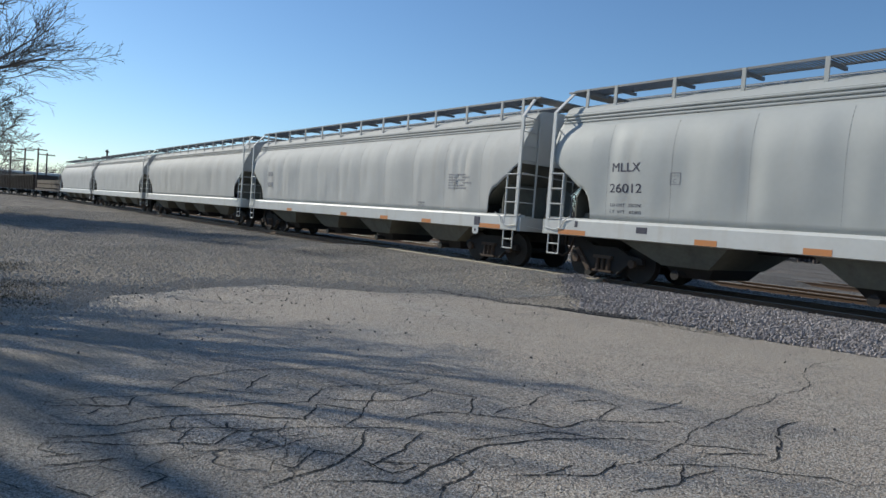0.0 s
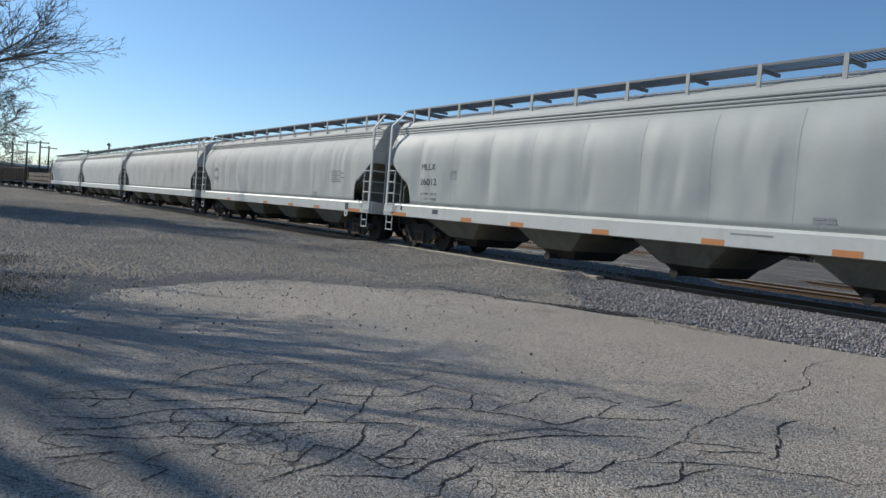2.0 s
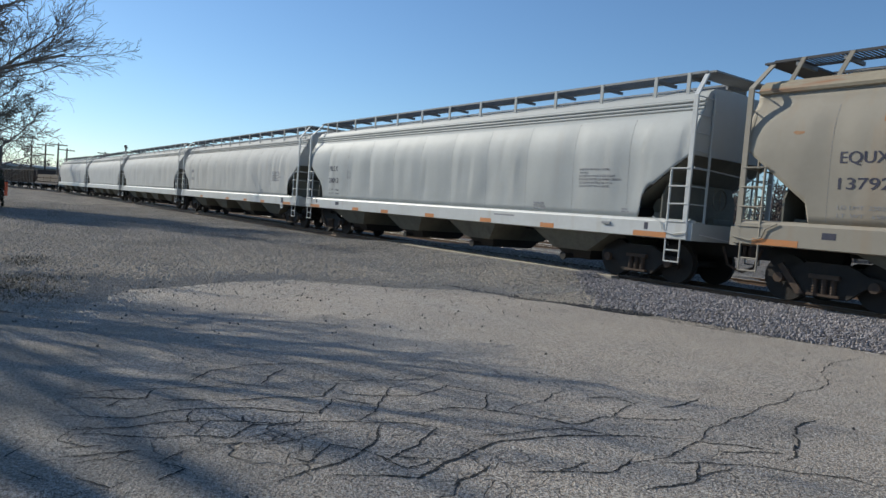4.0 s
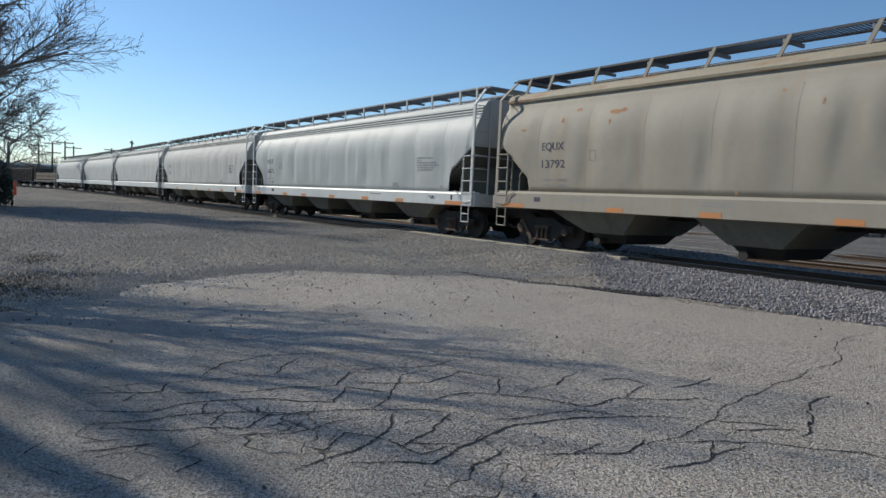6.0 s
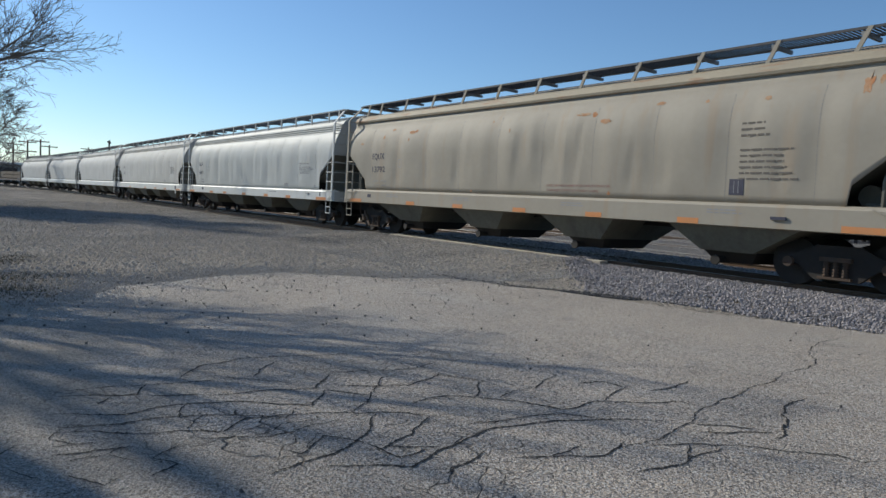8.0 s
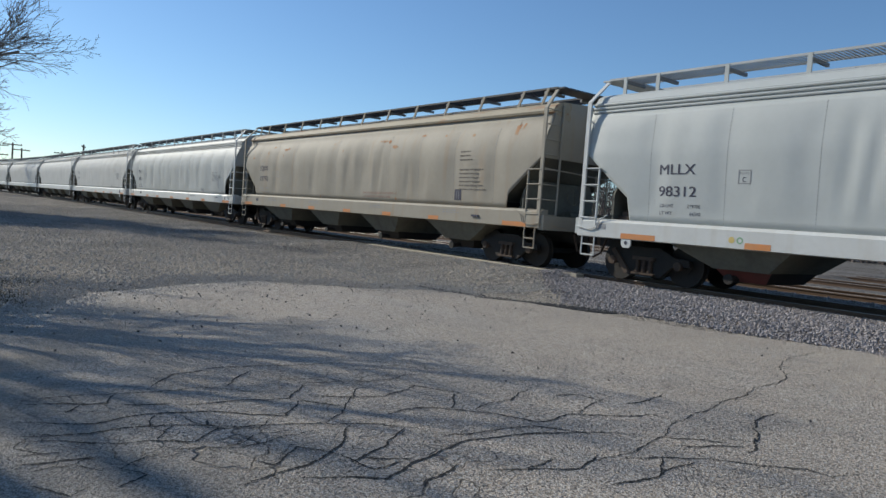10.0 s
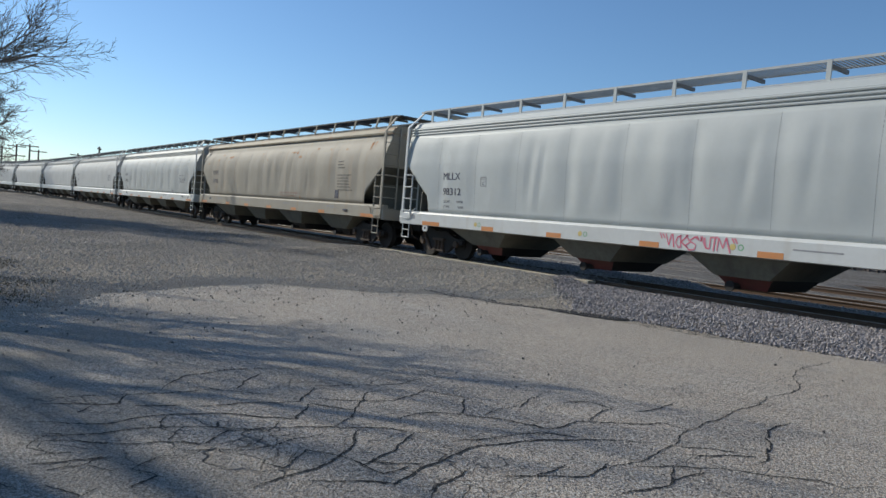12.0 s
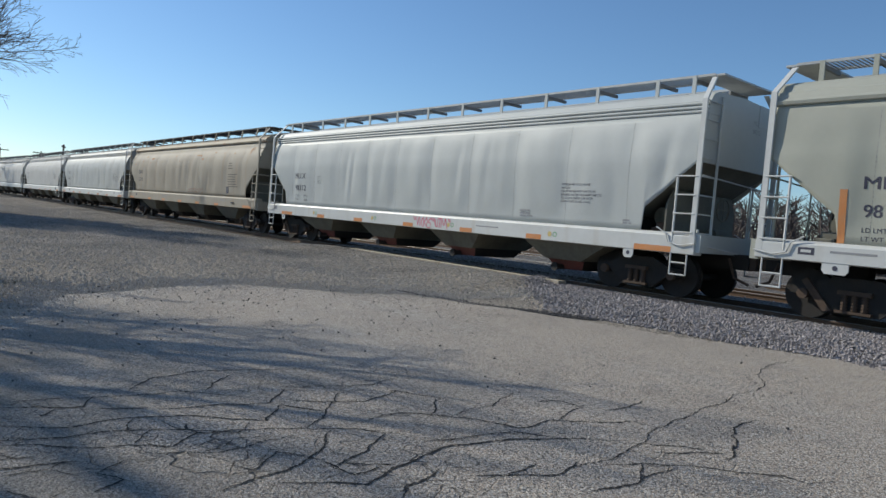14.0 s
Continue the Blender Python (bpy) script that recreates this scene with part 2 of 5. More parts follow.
M["asphalt"] = ground_material("cracked_worn_asphalt", True)
M["dirt"] = ground_material("dirt_and_gravel_yard", False)


# ---- mesh helpers ----
def add_box(bm, x0, x1, y0, y1, z0, z1):
    v = [bm.verts.new((x, y, z)) for x in (x0, x1) for y in (y0, y1) for z in (z0, z1)]
    for f in ((0, 1, 3, 2), (4, 6, 7, 5), (0, 4, 5, 1), (2, 3, 7, 6), (0, 2, 6, 4), (1, 5, 7, 3)):
        bm.faces.new([v[i] for i in f])
    return v


def add_prism(bm, poly, axis, a, c):
    """Extrude a closed polygon of 2D points along an axis from a to c."""
    def at(p, q):
        return {"x": (q, p[0], p[1]), "y": (p[0], q, p[1]), "z": (p[0], p[1], q)}[axis]
    lo = [bm.verts.new(at(p, a)) for p in poly]
    hi = [bm.verts.new(at(p, c)) for p in poly]
    k = len(poly)
    bm.faces.new(lo)
    bm.faces.new(hi[::-1])
    for i in range(k):
        bm.faces.new((lo[i], hi[i], hi[(i + 1) % k], lo[(i + 1) % k]))


def add_tube(bm, pts, radii, sides=6, cap=True):
    rings = []
    pts = [Vector(p) for p in pts]
    if isinstance(radii, (int, float)):
        radii = [radii] * len(pts)
    for i, p in enumerate(pts):
        d = (pts[min(i + 1, len(pts) - 1)] - pts[max(i - 1, 0)]).normalized()
        u = d.orthogonal().normalized() if i == 0 else (u - d * u.dot(d)).normalized()
        w = d.cross(u)
        rings.append([bm.verts.new(p + (u * math.cos(2 * math.pi * k / sides) + w * math.sin(2 * math.pi * k / sides)) * radii[i])
                      for k in range(sides)])
    for r0, r1 in zip(rings, rings[1:]):
        for k in range(sides):
            bm.faces.new((r0[k], r0[(k + 1) % sides], r1[(k + 1) % sides], r1[k]))
    if cap:
        bm.faces.new(rings[0][::-1])
        bm.faces.new(rings[-1])


def add_disc(bm, x, z, y0, y1, r, sides=24):
    add_prism(bm, [(x + r * math.cos(2 * math.pi * k / sides), z + r * math.sin(2 * math.pi * k / sides)) for k in range(sides)], "y", y0, y1)


def part(name, bm, material, parent=None, label="", smooth=False, bevel=0.0):
    if bevel:
        bmesh.ops.bevel(bm, geom=list(bm.edges), offset=bevel, segments=1, affect="EDGES")
    bmesh.ops.recalc_face_normals(bm, faces=bm.faces)
    me = bpy.data.meshes.new(name)
    bm.to_mesh(me)
    bm.free()
    me.materials.append(material)
    if smooth:
        for p in me.polygons:
            p.use_smooth = True
    ob = new(name, me)
    if parent:
        ob.parent = parent
    if label:
        tagged(ob, label)
    return ob


def from_lists(name, verts, faces, material, parent=None, label="", smooth=False):
    me = bpy.data.meshes.new(name)
    me.from_pydata(verts, [], faces)
    me.update()
    me.materials.append(material)
    if smooth:
        me.polygons.foreach_set("use_smooth", [True] * len(me.polygons))
    ob = new(name, me)
    if parent:
        ob.parent = parent
    if label:
        tagged(ob, label)
    return ob


# ---- ground ----
RAIL = 0.30
TRACK_Y = 14.62


def smooth01(v):
    v = min(1.0, max(0.0, v))
    return v * v * (3 - 2 * v)


def bend_y(x):
    """The main track's centre: straight, with a wide curve far down the line."""
    return TRACK_Y - (max(0.0, -85.0 - x) ** 2) / 1090.0


def ground_z(x, y):
    top = 0.12 + 0.13 * smooth01((x + 26) / 3) * smooth01((-11.6 - x) / 0.7)
    z = top * smooth01((y - 9.6) / 3.2)
    z += 0.02 * noise.noise((x * 0.25, y * 0.25, 0.0)) * smooth01((abs(y - 1) - 3) / 5) * smooth01((30 - abs(x)) / 10)
    return z


def spaced(points):
    out = []
    for (a, b, step) in points:
        k = max(1, round((b - a) / step))
        out += [a + (b - a) * i / k for i in range(k)]
    return out + [points[-1][1]]


gx = spaced([(-3000, -600, 400), (-600, -150, 50), (-150, -40, 5), (-40, -26, 1), (-26, 4, 0.35), (4, 40, 4), (40, 200, 40), (200, 3000, 700)])
gy = spaced([(-3000, -200, 700), (-200, -20, 30), (-20, 0, 2), (0, 9, 0.6), (9, 14, 0.25), (14, 20, 1), (20, 80, 5), (80, 400, 40), (400, 3000, 650)])
gv = [(x, y, ground_z(x, y)) for y in gy for x in gx]
gw = len(gx)
gf = [(j * gw + i, j * gw + i + 1, (j + 1) * gw + i + 1, (j + 1) * gw + i) for j in range(len(gy) - 1) for i in range(gw - 1)]
ground = from_lists("ground", gv, gf, M["dirt"], smooth=True)
tagged(ground, "grey-brown dirt and gravel yard beside the tracks", "ground", kind="structure")

# worn asphalt apron, its edge crumbling into the gravel
EDGE = [(-9.0, -20.0), (-8.6, -4.0), (-9.2, 0.5), (-9.6, 1.3), (-11.1, 2.1), (-12.2, 4.1), (-12.6, 5.3), (-11.4, 7.1), (-11.2, 8.3),
        (-10.3, 9.0), (-8.3, 9.5), (-6.2, 9.9), (-4.5, 10.6), (-2.0, 11.0), (3.0, 11.2), (24.0, 11.3), (24.0, -20.0)]
CENTRE = Vector((-3.0, 4.5))


def edge_radius(ang):
    d = Vector((math.cos(ang), math.sin(ang)))
    best = 60.0
    for p, q in zip(EDGE, EDGE[1:] + EDGE[:1]):
        p, q = Vector(p) - CENTRE, Vector(q) - CENTRE
        e = q - p
        det = d.x * -e.y + e.x * d.y
        if abs(det) < 1e-9:
            continue
        r = (p.x * -e.y + e.x * p.y) / det
        s = (d.x * p.y - d.y * p.x) / det
        if r > 0 and -1e-6 <= s <= 1 + 1e-6:
            best = min(best, r)
    return best


av, af, NA, NR = [(CENTRE.x, CENTRE.y, 0.022)], [], 720, 40
for i in range(NA):
    a = 2 * math.pi * i / NA
    R = edge_radius(a)
    R += 0.10 * noise.noise((math.cos(a) * 30, math.sin(a) * 30, 1)) + 0.06 * noise.noise((math.cos(a) * 110, math.sin(a) * 110, 2))
    for j in range(1, NR + 1):
        r = R * (j / NR)
        x, y = CENTRE.x + r * math.cos(a), CENTRE.y + r * math.sin(a)
        av.append((x, y, ground_z(x, y) + (0.022 if j < NR else -0.02)))
for i in range(NA):
    o, p = 1 + i * NR, 1 + ((i + 1) % NA) * NR
    af.append((0, o, p))
    af += [(o + j, o + j + 1, p + j + 1, p + j) for j in range(NR - 1)]
road = from_lists("road", av, af, M["asphalt"], smooth=True)
tagged(road, "cracked sun-bleached grey asphalt apron", "road", kind="structure")
# ---- tracks ----
def sweep(name, profile, xs, centre, z, material, parent=None, label=""):
    """A bar of the given (y, z) profile along a track's centre line."""
    verts, faces, k = [], [], len(profile)
    for x in xs:
        verts += [(x, centre(x) + p, z + q) for p, q in profile]
    for i in range(len(xs) - 1):
        faces += [(i * k + j, i * k + (j + 1) % k, (i + 1) * k + (j + 1) % k, (i + 1) * k + j) for j in range(k)]
    faces += [tuple(range(k))[::-1], tuple((len(xs) - 1) * k + j for j in range(k))]
    return from_lists(name, verts, faces, material, parent, label)


def rail_profile(off):
    p = [(-0.07, -0.17), (0.07, -0.17), (0.07, -0.155), (0.012, -0.13), (0.012, -0.045), (0.036, -0.035), (0.036, -0.006),
         (-0.036, -0.006), (-0.036, -0.035), (-0.012, -0.045), (-0.012, -0.13), (-0.07, -0.155)]
    return [(a + off, b) for a, b in p]


def build_track(centre, top, x0, x1, label, ties):
    root = tagged(new("railway_track"), label, "railway track", kind="structure")
    xs = spaced([(x0, -80, 8), (-80, x1, 20)])
    for off in (-0.755, 0.755):
        r = sweep("rail", rail_profile(off), xs, centre, top, M["rail"], root)
        sweep("rail_head", [(off - 0.034, -0.006), (off + 0.034, -0.006), (off + 0.03, 0.0), (off - 0.03, 0.0)], xs, centre, top, M["railtop"], r,
              "shiny worn steel rail head")
    if ties:
        bm = bmesh.new()
        add_box(bm, -0.115, 0.115, -1.3, 1.3, -0.18, 0.0)
        first = part("tie", bm, M["tie"], root, bevel=0.012)
        first.location = (ties[0], centre(ties[0]), top - 0.168)
        x = ties[0] + 0.53
        while x < ties[1]:
            o = new("tie", first.data)
            o.parent = root
            o.location = (x, centre(x) + random.uniform(-0.04, 0.04), top - 0.168)
            o.rotation_euler.z = random.uniform(-0.02, 0.02)
            x += 0.53
    return root


build_track(bend_y, RAIL, -400, 120, "main railway track with brown steel rails on ballast", (-60.0, 25.0))
for yy, nm in ((19.9, "second"), (25.5, "third"), (31.0, "fourth"), (36.0, "fifth")):
    build_track(lambda x, yy=yy: yy, 0.26, -400, 120, "parallel yard track with rusty rails in pale gravel", (-60.0, 10.0) if yy < 21 else None)

# timber crossing panels along the near rail
crossing = tagged(new("crossing_panel"), "bleached timber crossing panel beside the rail", "crossing panel", kind="structure")
for i in range(4):
    bm = bmesh.new()
    add_box(bm, -21.6 + i * 2.5, -19.13 + i * 2.5, 13.40, 13.70, 0.05, 0.285)
    part("timber", bm, M["plank"], crossing, bevel=0.015)


def stones(name, count, place, size, material, label):
    """Loose angular stones joined into one mesh."""
    rnd = random.Random(5)
    base = [Vector(v) for v in ((1, 0, 0), (-1, 0, 0), (0, 1, 0), (0, -1, 0), (0, 0, 1), (0, 0, -1), (0.6, 0.6, 0.5), (-0.6, -0.6, 0.5))]
    tri = ((4, 6, 2), (4, 0, 6), (0, 2, 6), (4, 2, 1), (4, 7, 3), (4, 1, 7), (1, 3, 7), (4, 3, 0), (5, 2, 0), (5, 1, 2), (5, 3, 1), (5, 0, 3))
    verts, faces = [], []
    for _ in range(count):
        x, y, z = place(rnd)
        s = size(rnd)
        m = Euler((rnd.uniform(0, 6.3), rnd.uniform(0, 6.3), rnd.uniform(0, 6.3))).to_matrix()
        o = len(verts)
        for v in base:
            q = m @ Vector((v.x * rnd.uniform(0.7, 1.2), v.y * rnd.uniform(0.6, 1.0), v.z * rnd.uniform(0.5, 0.9)))
            verts.append((x + q.x * s, y + q.y * s, z + q.z * s))
        faces += [(o + a, o + b, o + c) for a, b, c in tri]
    ob = from_lists(name, verts, faces, material)
    return tagged(ob, label, "gravel", kind="stuff")


def ballast_spot(r):
    x = r.uniform(-12.6, 1.0)
    near = 10.0 + 0.12 * (x + 8) + 0.35 * noise.noise((x * 0.8, 0, 0))
    if x < -9:
        near = 13.4 - (x + 12.6) / 3.6 * 3.2 + r.gauss(0, 0.22)
    y = near + (13.78 - near) * (1 - r.random() ** 1.1)
    return x, y, ground_z(x, y) + r.uniform(0.0, 0.035) + 0.05 * smooth01((y - near) / 1.2)


def gravel_spot(r):
    x = -10.5 - 50 * r.random() ** 1.8
    y = r.uniform(0.5, 13.3)
    return x, y, ground_z(x, y) + r.uniform(-0.004, 0.01)


def litter_spot(r):
    while True:
        x, y = r.uniform(-12, -2.2), r.uniform(0.2, 10)
        if r.random() < 0.12 + 0.88 * smooth01((-x - 6) / 5):
            return x, y, 0.03


def bed_spot(r):
    x, y = r.uniform(-30, 3), r.uniform(13.95, 18.6)
    return x, y, ground_z(x, y) + r.uniform(-0.01, 0.03)


stones("ballast", 40000, ballast_spot, lambda r: r.uniform(0.014, 0.034), M["stone"], "crushed grey ballast stones beside the rails")
stones("track_bed_stone", 14000, bed_spot, lambda r: r.uniform(0.02, 0.05), M["stone"], "crushed grey stones between the tracks")
stones("loose_gravel", 62000, gravel_spot, lambda r: 0.006 + 0.022 * r.random() ** 2, M["pebble"], "loose dusty gravel scattered over dirt")
def crumb_spot(r):
    x = r.uniform(-11.6, -7.7)
    edge = 8.25 + 1.75 * smooth01((x + 11.4) / 4.6)
    y = edge + abs(r.gauss(0.05, 0.16)) + 0.25 * noise.noise((x * 1.3, 0, 9))
    return x, y, ground_z(x, y) + r.uniform(0.0, 0.02)


stones("crumbled_asphalt", 5200, crumb_spot, lambda r: r.uniform(0.007, 0.024), M["crumb"], "dark crumbled asphalt along the broken edge")
def yard_spot(r):
    while True:
        x, y = r.uniform(-18.0, -8.2), r.uniform(8.4, 13.35)
        if y > 8.3 + 1.75 * smooth01((x + 11.4) / 4.6):
            return x, y, ground_z(x, y) + r.uniform(-0.004, 0.008)


stones("yard_gravel", 9000, yard_spot, lambda r: r.uniform(0.006, 0.02), M["pebble"], "loose gravel pressed into the crossing dirt")
def spill_spot(r):
    """Grit strewn over the asphalt's ragged edge."""
    k = r.uniform(2, 9)
    i = int(k)
    p = Vector(EDGE[i]).lerp(Vector(EDGE[i + 1]), k - i)
    inward = (CENTRE - p).normalized()
    p += inward * (r.gauss(-0.25, 0.5) + 0.5 * noise.noise((p.x * 0.9, p.y * 0.9, 4.0)))
    return p.x, p.y, ground_z(p.x, p.y) + 0.022


stones("edge_grit", 15000, spill_spot, lambda r: r.uniform(0.004, 0.017), M["pebble"], "grit and small stones strewn over the asphalt's edge")
stones("dark_pebble_litter", 1100, litter_spot, lambda r: 0.005 + 0.016 * r.random() ** 3, M["crumb"], "dark asphalt crumbs scattered on asphalt")
stones("pebble_litter", 700, litter_spot, lambda r: r.uniform(0.005, 0.016), M["pebble"], "loose pebbles scattered on asphalt")


# ---- covered hopper wagons ----
HALF, LONG = 1.62, 9.95
# outward reach of the side, from sill to roof: height over the rail, inset from the sill's edge
SIDE = [(1.50, 0.13), (1.80, 0.09), (2.20, 0.06), (2.60, 0.04), (2.95, 0.03), (3.20, 0.05), (3.42, 0.10), (3.60, 0.18), (3.76, 0.28), (3.92, 0.42)]


def inset(z, lean=1.0):
    for (a, u), (b, v) in zip(SIDE, SIDE[1:]):
        if z <= b:
            q = u + (v - u) * max(0.0, (z - a) / (b - a))
            return q if z < 3.2 else 0.05 + (q - 0.05) * lean
    return 0.05 + (SIDE[-1][1] - 0.05) * lean


def low_edge(u, rounded, base):
    """Bottom of the side sheet at u metres from the wagon's end."""
    if u >= 1.36:
        return base
    if rounded:
        if u > 1.0:
            return 1.62 + 0.62 * math.sqrt(max(0.0, 1 - ((u - 1.0) / 0.36) ** 2))
        return 2.24 + (1.0 - u) * 0.72
    if u > 1.28:
        return base + (1.36 - u) / 0.08 * (1.92 - base)
    return 1.92 + (1.28 - u) * 0.82


SURF, SILL = {}, {}


def side_y(root, x, z):
    """The near face of a wagon's side at x, z."""
    return -(HALF - SURF[root](x, z)) if z > SILL[root][1] else -HALF


def letters(body, size, x, z, material, parent, name="lettering", width=None, end=False):
    cu = bpy.data.curves.new(name, "FONT")
    cu.body, cu.size, cu.extrude = body, size, 0.0
    tmp = bpy.data.objects.new(name, cu)
    me = bpy.data.meshes.new_from_object(tmp)
    bpy.data.objects.remove(tmp)
    xs = [v.co.x for v in me.vertices]
    k = (width / (max(xs) - min(xs))) if width else 1.0
    x0 = min(xs)
    flat = [(v.co.x, v.co.y) for v in me.vertices]
    polys = [tuple(p.vertices) for p in me.polygons]
    verts, faces = [], []
    # a second layer, shifted by a hair, gives the stencil its heavy stroke
    for dx, out in ((0.0, 0.004), (size * 0.035, 0.0055)) if size > 0.2 else ((0.0, 0.004),):
        o = len(verts)
        for vx, vz in flat:
            px, pz = x + dx + (vx - x0) * k, z + vz
            if end:
                verts.append((LONG - 0.03 + out, px, pz))
            else:
                verts.append((px, side_y(parent, px, pz) - out, pz))
        faces += [tuple(o + q for q in p) for p in polys]
    me = bpy.data.meshes.new(name)
    me.from_pydata(verts, [], faces)
    me.update()
    me.materials.append(material)
    ob = new(name, me)
    ob.parent = parent
    tagged(ob, kind="stuff")
    return ob


def bars(parent, x, z, w, rows, material, height=0.05, gap=0.095, seed=1):
    """Lines of stencilling too small to read."""
    r = random.Random(seed)
    for i in range(rows):
        bm = bmesh.new()
        p = x
        end = x + w * r.uniform(0.7, 1.0)
        while p < end:
            q = min(end, p + r.uniform(0.08, 0.26))
            zz = z - i * gap
            y0 = min(side_y(parent, p, zz), side_y(parent, q, zz)) - 0.003
            add_box(bm, p, q, y0, y0 + 0.005, zz - height, zz)
            p = q + 0.035
        part("stencil_line", bm, material, parent)


def place_bar(parent, name, x0, x1, z0, z1, material, out=0.006, label=""):
    bm = bmesh.new()
    rows = max(1, round((z1 - z0) / 0.12)) if z0 > SILL[parent][1] else 1
    loops = []
    for k in range(rows + 1):
        z = z0 + (z1 - z0) * k / rows
        loops.append([bm.verts.new((x, side_y(parent, x, z) + dy, z)) for x, dy in ((x0, -out), (x1, -out), (x1, 0.002), (x0, 0.002))])
    for l0, l1 in zip(loops, loops[1:]):
        for k in range(4):
            bm.faces.new((l0[k], l0[(k + 1) % 4], l1[(k + 1) % 4], l1[k]))
    bm.faces.new(loops[0][::-1])
    bm.faces.new(loops[-1])
    return part(name, bm, material, parent, label)


def wagon(label, paint, sill_paint, seed, ribs=3, rounded=True, slanted=False, red_gates=False, coarse=False, lean=1.0, edge_paint=None, board=None, open_end=False, sill=(1.03, 1.45), lift=0.0, first_seam=-8.1):
    rnd = random.Random(seed)
    root = tagged(new("hopper_wagon"), label, "hopper wagon", group="train of covered hopper wagons")
    # side sheets, with seams between plates and shallow dents
    step = 0.28 if coarse else 0.105
    us = sorted(set([0.0] + [round(i * step, 4) for i in range(1, int(2 * LONG / step))] + [2 * LONG, 0.36, 1.0, 1.18, 1.28, 1.32, 1.355, 1.36]
                    + [2 * LONG - q for q in (0.36, 1.0, 1.18, 1.28, 1.32, 1.355, 1.36)]))
    seams = [first_seam + 1.81 * i for i in range(10)]
    dents = [(rnd.uniform(-8.5, 8.5), rnd.uniform(1.9, 3.0), rnd.uniform(0.10, 0.28), rnd.uniform(0.4, 1.0), rnd.uniform(0.010, 0.024)) for _ in range(13)]
    # creases: sharp on one flank, fading on the other
    creases = [(rnd.choice(seams) + rnd.uniform(0.25, 1.5), rnd.uniform(1.9, 3.1), rnd.uniform(0.35, 0.8), rnd.uniform(0.5, 1.1),
                rnd.uniform(0.012, 0.030), rnd.choice((-1, 1))) for _ in range(11)]

    def depth(x, z, side=-1):
        """How far the side lies inside the sill's edge: section, pillowed plates, dents."""
        q = inset(z, lean)
        mid = smooth01((z - sill[1]) / 0.5) * smooth01((3.9 - z) / 0.5)
        k = ((x - seams[0]) / 1.81) % 1.0
        q += 0.026 * mid * (abs(math.cos(math.pi * k)) ** 6)
        for dx, dz, wx, wz, dep in dents:
            e_ = ((x - dx) / wx) ** 2 + ((z - dz) / wz) ** 2
            if e_ < 9:
                q += dep * math.exp(-e_) * mid
        for dx, dz, wx, wz, dep, way in creases:
            u_, v_ = way * (x - dx - 0.10 * (z - dz)) / wx, (z - dz) / wz
            if -0.4 < u_ < 3 and abs(v_) < 2.2:
                q += dep * (math.exp(-1.7 * u_) if u_ > 0 else math.exp(-(u_ * 7) ** 2)) * math.exp(-v_ * v_) * mid
        return q + mid * (0.013 * noise.noise((x * 1.0, z * 0.35, seed * 7 + side)) + 0.009 * noise.noise((x * 2.6, z * 0.5, seed * 3 + side)))

    SURF[root], SILL[root] = depth, sill
    for side in (-1, 1):
        verts, faces = [], []
        nz = 16
        for u in us:
            x = u - LONG
            z0 = low_edge(min(u, 2 * LONG - u), rounded, sill[1] + 0.005)
            for j in range(nz + 1):
                z = z0 + (3.93 + lift - z0) * j / nz
                d = depth(x, z, side)
                verts.append((x, side * (HALF - d), z))
        k = nz + 1
        faces = [(i * k + j, (i + 1) * k + j, (i + 1) * k + j + 1, i * k + j + 1) for i in range(len(us) - 1) for j in range(nz)]
        if side > 0:
            faces = [f[::-1] for f in faces]
        sheet = from_lists("side_sheet", verts, faces, paint, root, smooth=True)
        sheet.modifiers.new("thickness", "SOLIDIFY").thickness = 0.012
        if side < 0 and not coarse:
            for x in seams:
                bm = bmesh.new()
                z = sill[1] + 0.05
                while z < 3.75:
                    add_tube(bm, [(x, side_y(root, x, z) + 0.002, z), (x, side_y(root, x, z + 0.06) + 0.002, z + 0.06)], 0.0055, 4)
                    z += 0.085
                tagged(part("rivet_seam", bm, M["seam"], sheet), kind="stuff")
        # top chord with ribs, and roof slope
        bm = bmesh.new()
        in0 = inset(3.92, lean)
        prof = [(HALF - in0, 3.915)]
        if ribs:
            for i in range(ribs):
                z, y_ = 3.92 + i * 0.088, HALF - in0 - 0.012 * i
                prof += [(y_ + 0.028, z + 0.004), (y_ + 0.034, z + 0.028), (y_ + 0.026, z + 0.050), (y_ - 0.030, z + 0.058), (y_ - 0.030, z + 0.082)]
        else:
            prof = [(HALF - in0, 3.915 + lift), (HALF - in0 + 0.05, 3.93 + lift), (HALF - in0 + 0.065, 3.99 + lift), (HALF - in0 + 0.03, 4.04 + lift), (HALF - in0 - 0.02, 4.16 + lift * 0.8)]
        prof += [(HALF - in0 - 0.07, 4.19 + lift * 0.7), (HALF - in0 - 0.16, 4.32 + lift * 0.3), (HALF - in0 - 0.32, 4.40), (HALF - 0.95, 4.42), (HALF - 0.95, 3.915)]
        add_prism(bm, [(side * a, b) for a, b in prof], "x", -LONG + 0.02, LONG - 0.02)
        part("top_chord", bm, edge_paint or paint, root)
        # side sill, its upper face tilted to the sky
        bm = bmesh.new()
        lo, hi = sill
        sp = [(HALF, lo + 0.01), (HALF, hi - 0.055), (HALF - 0.03, hi - 0.012), (HALF - 0.16, hi + 0.022), (HALF - 0.30, hi + 0.015), (HALF - 0.30, lo - 0.01),
              (HALF - 0.12, lo - 0.01), (HALF - 0.02, lo)]
        add_prism(bm, [(side * a, b) for a, b in sp], "x", -LONG - 0.05, LONG + 0.05)
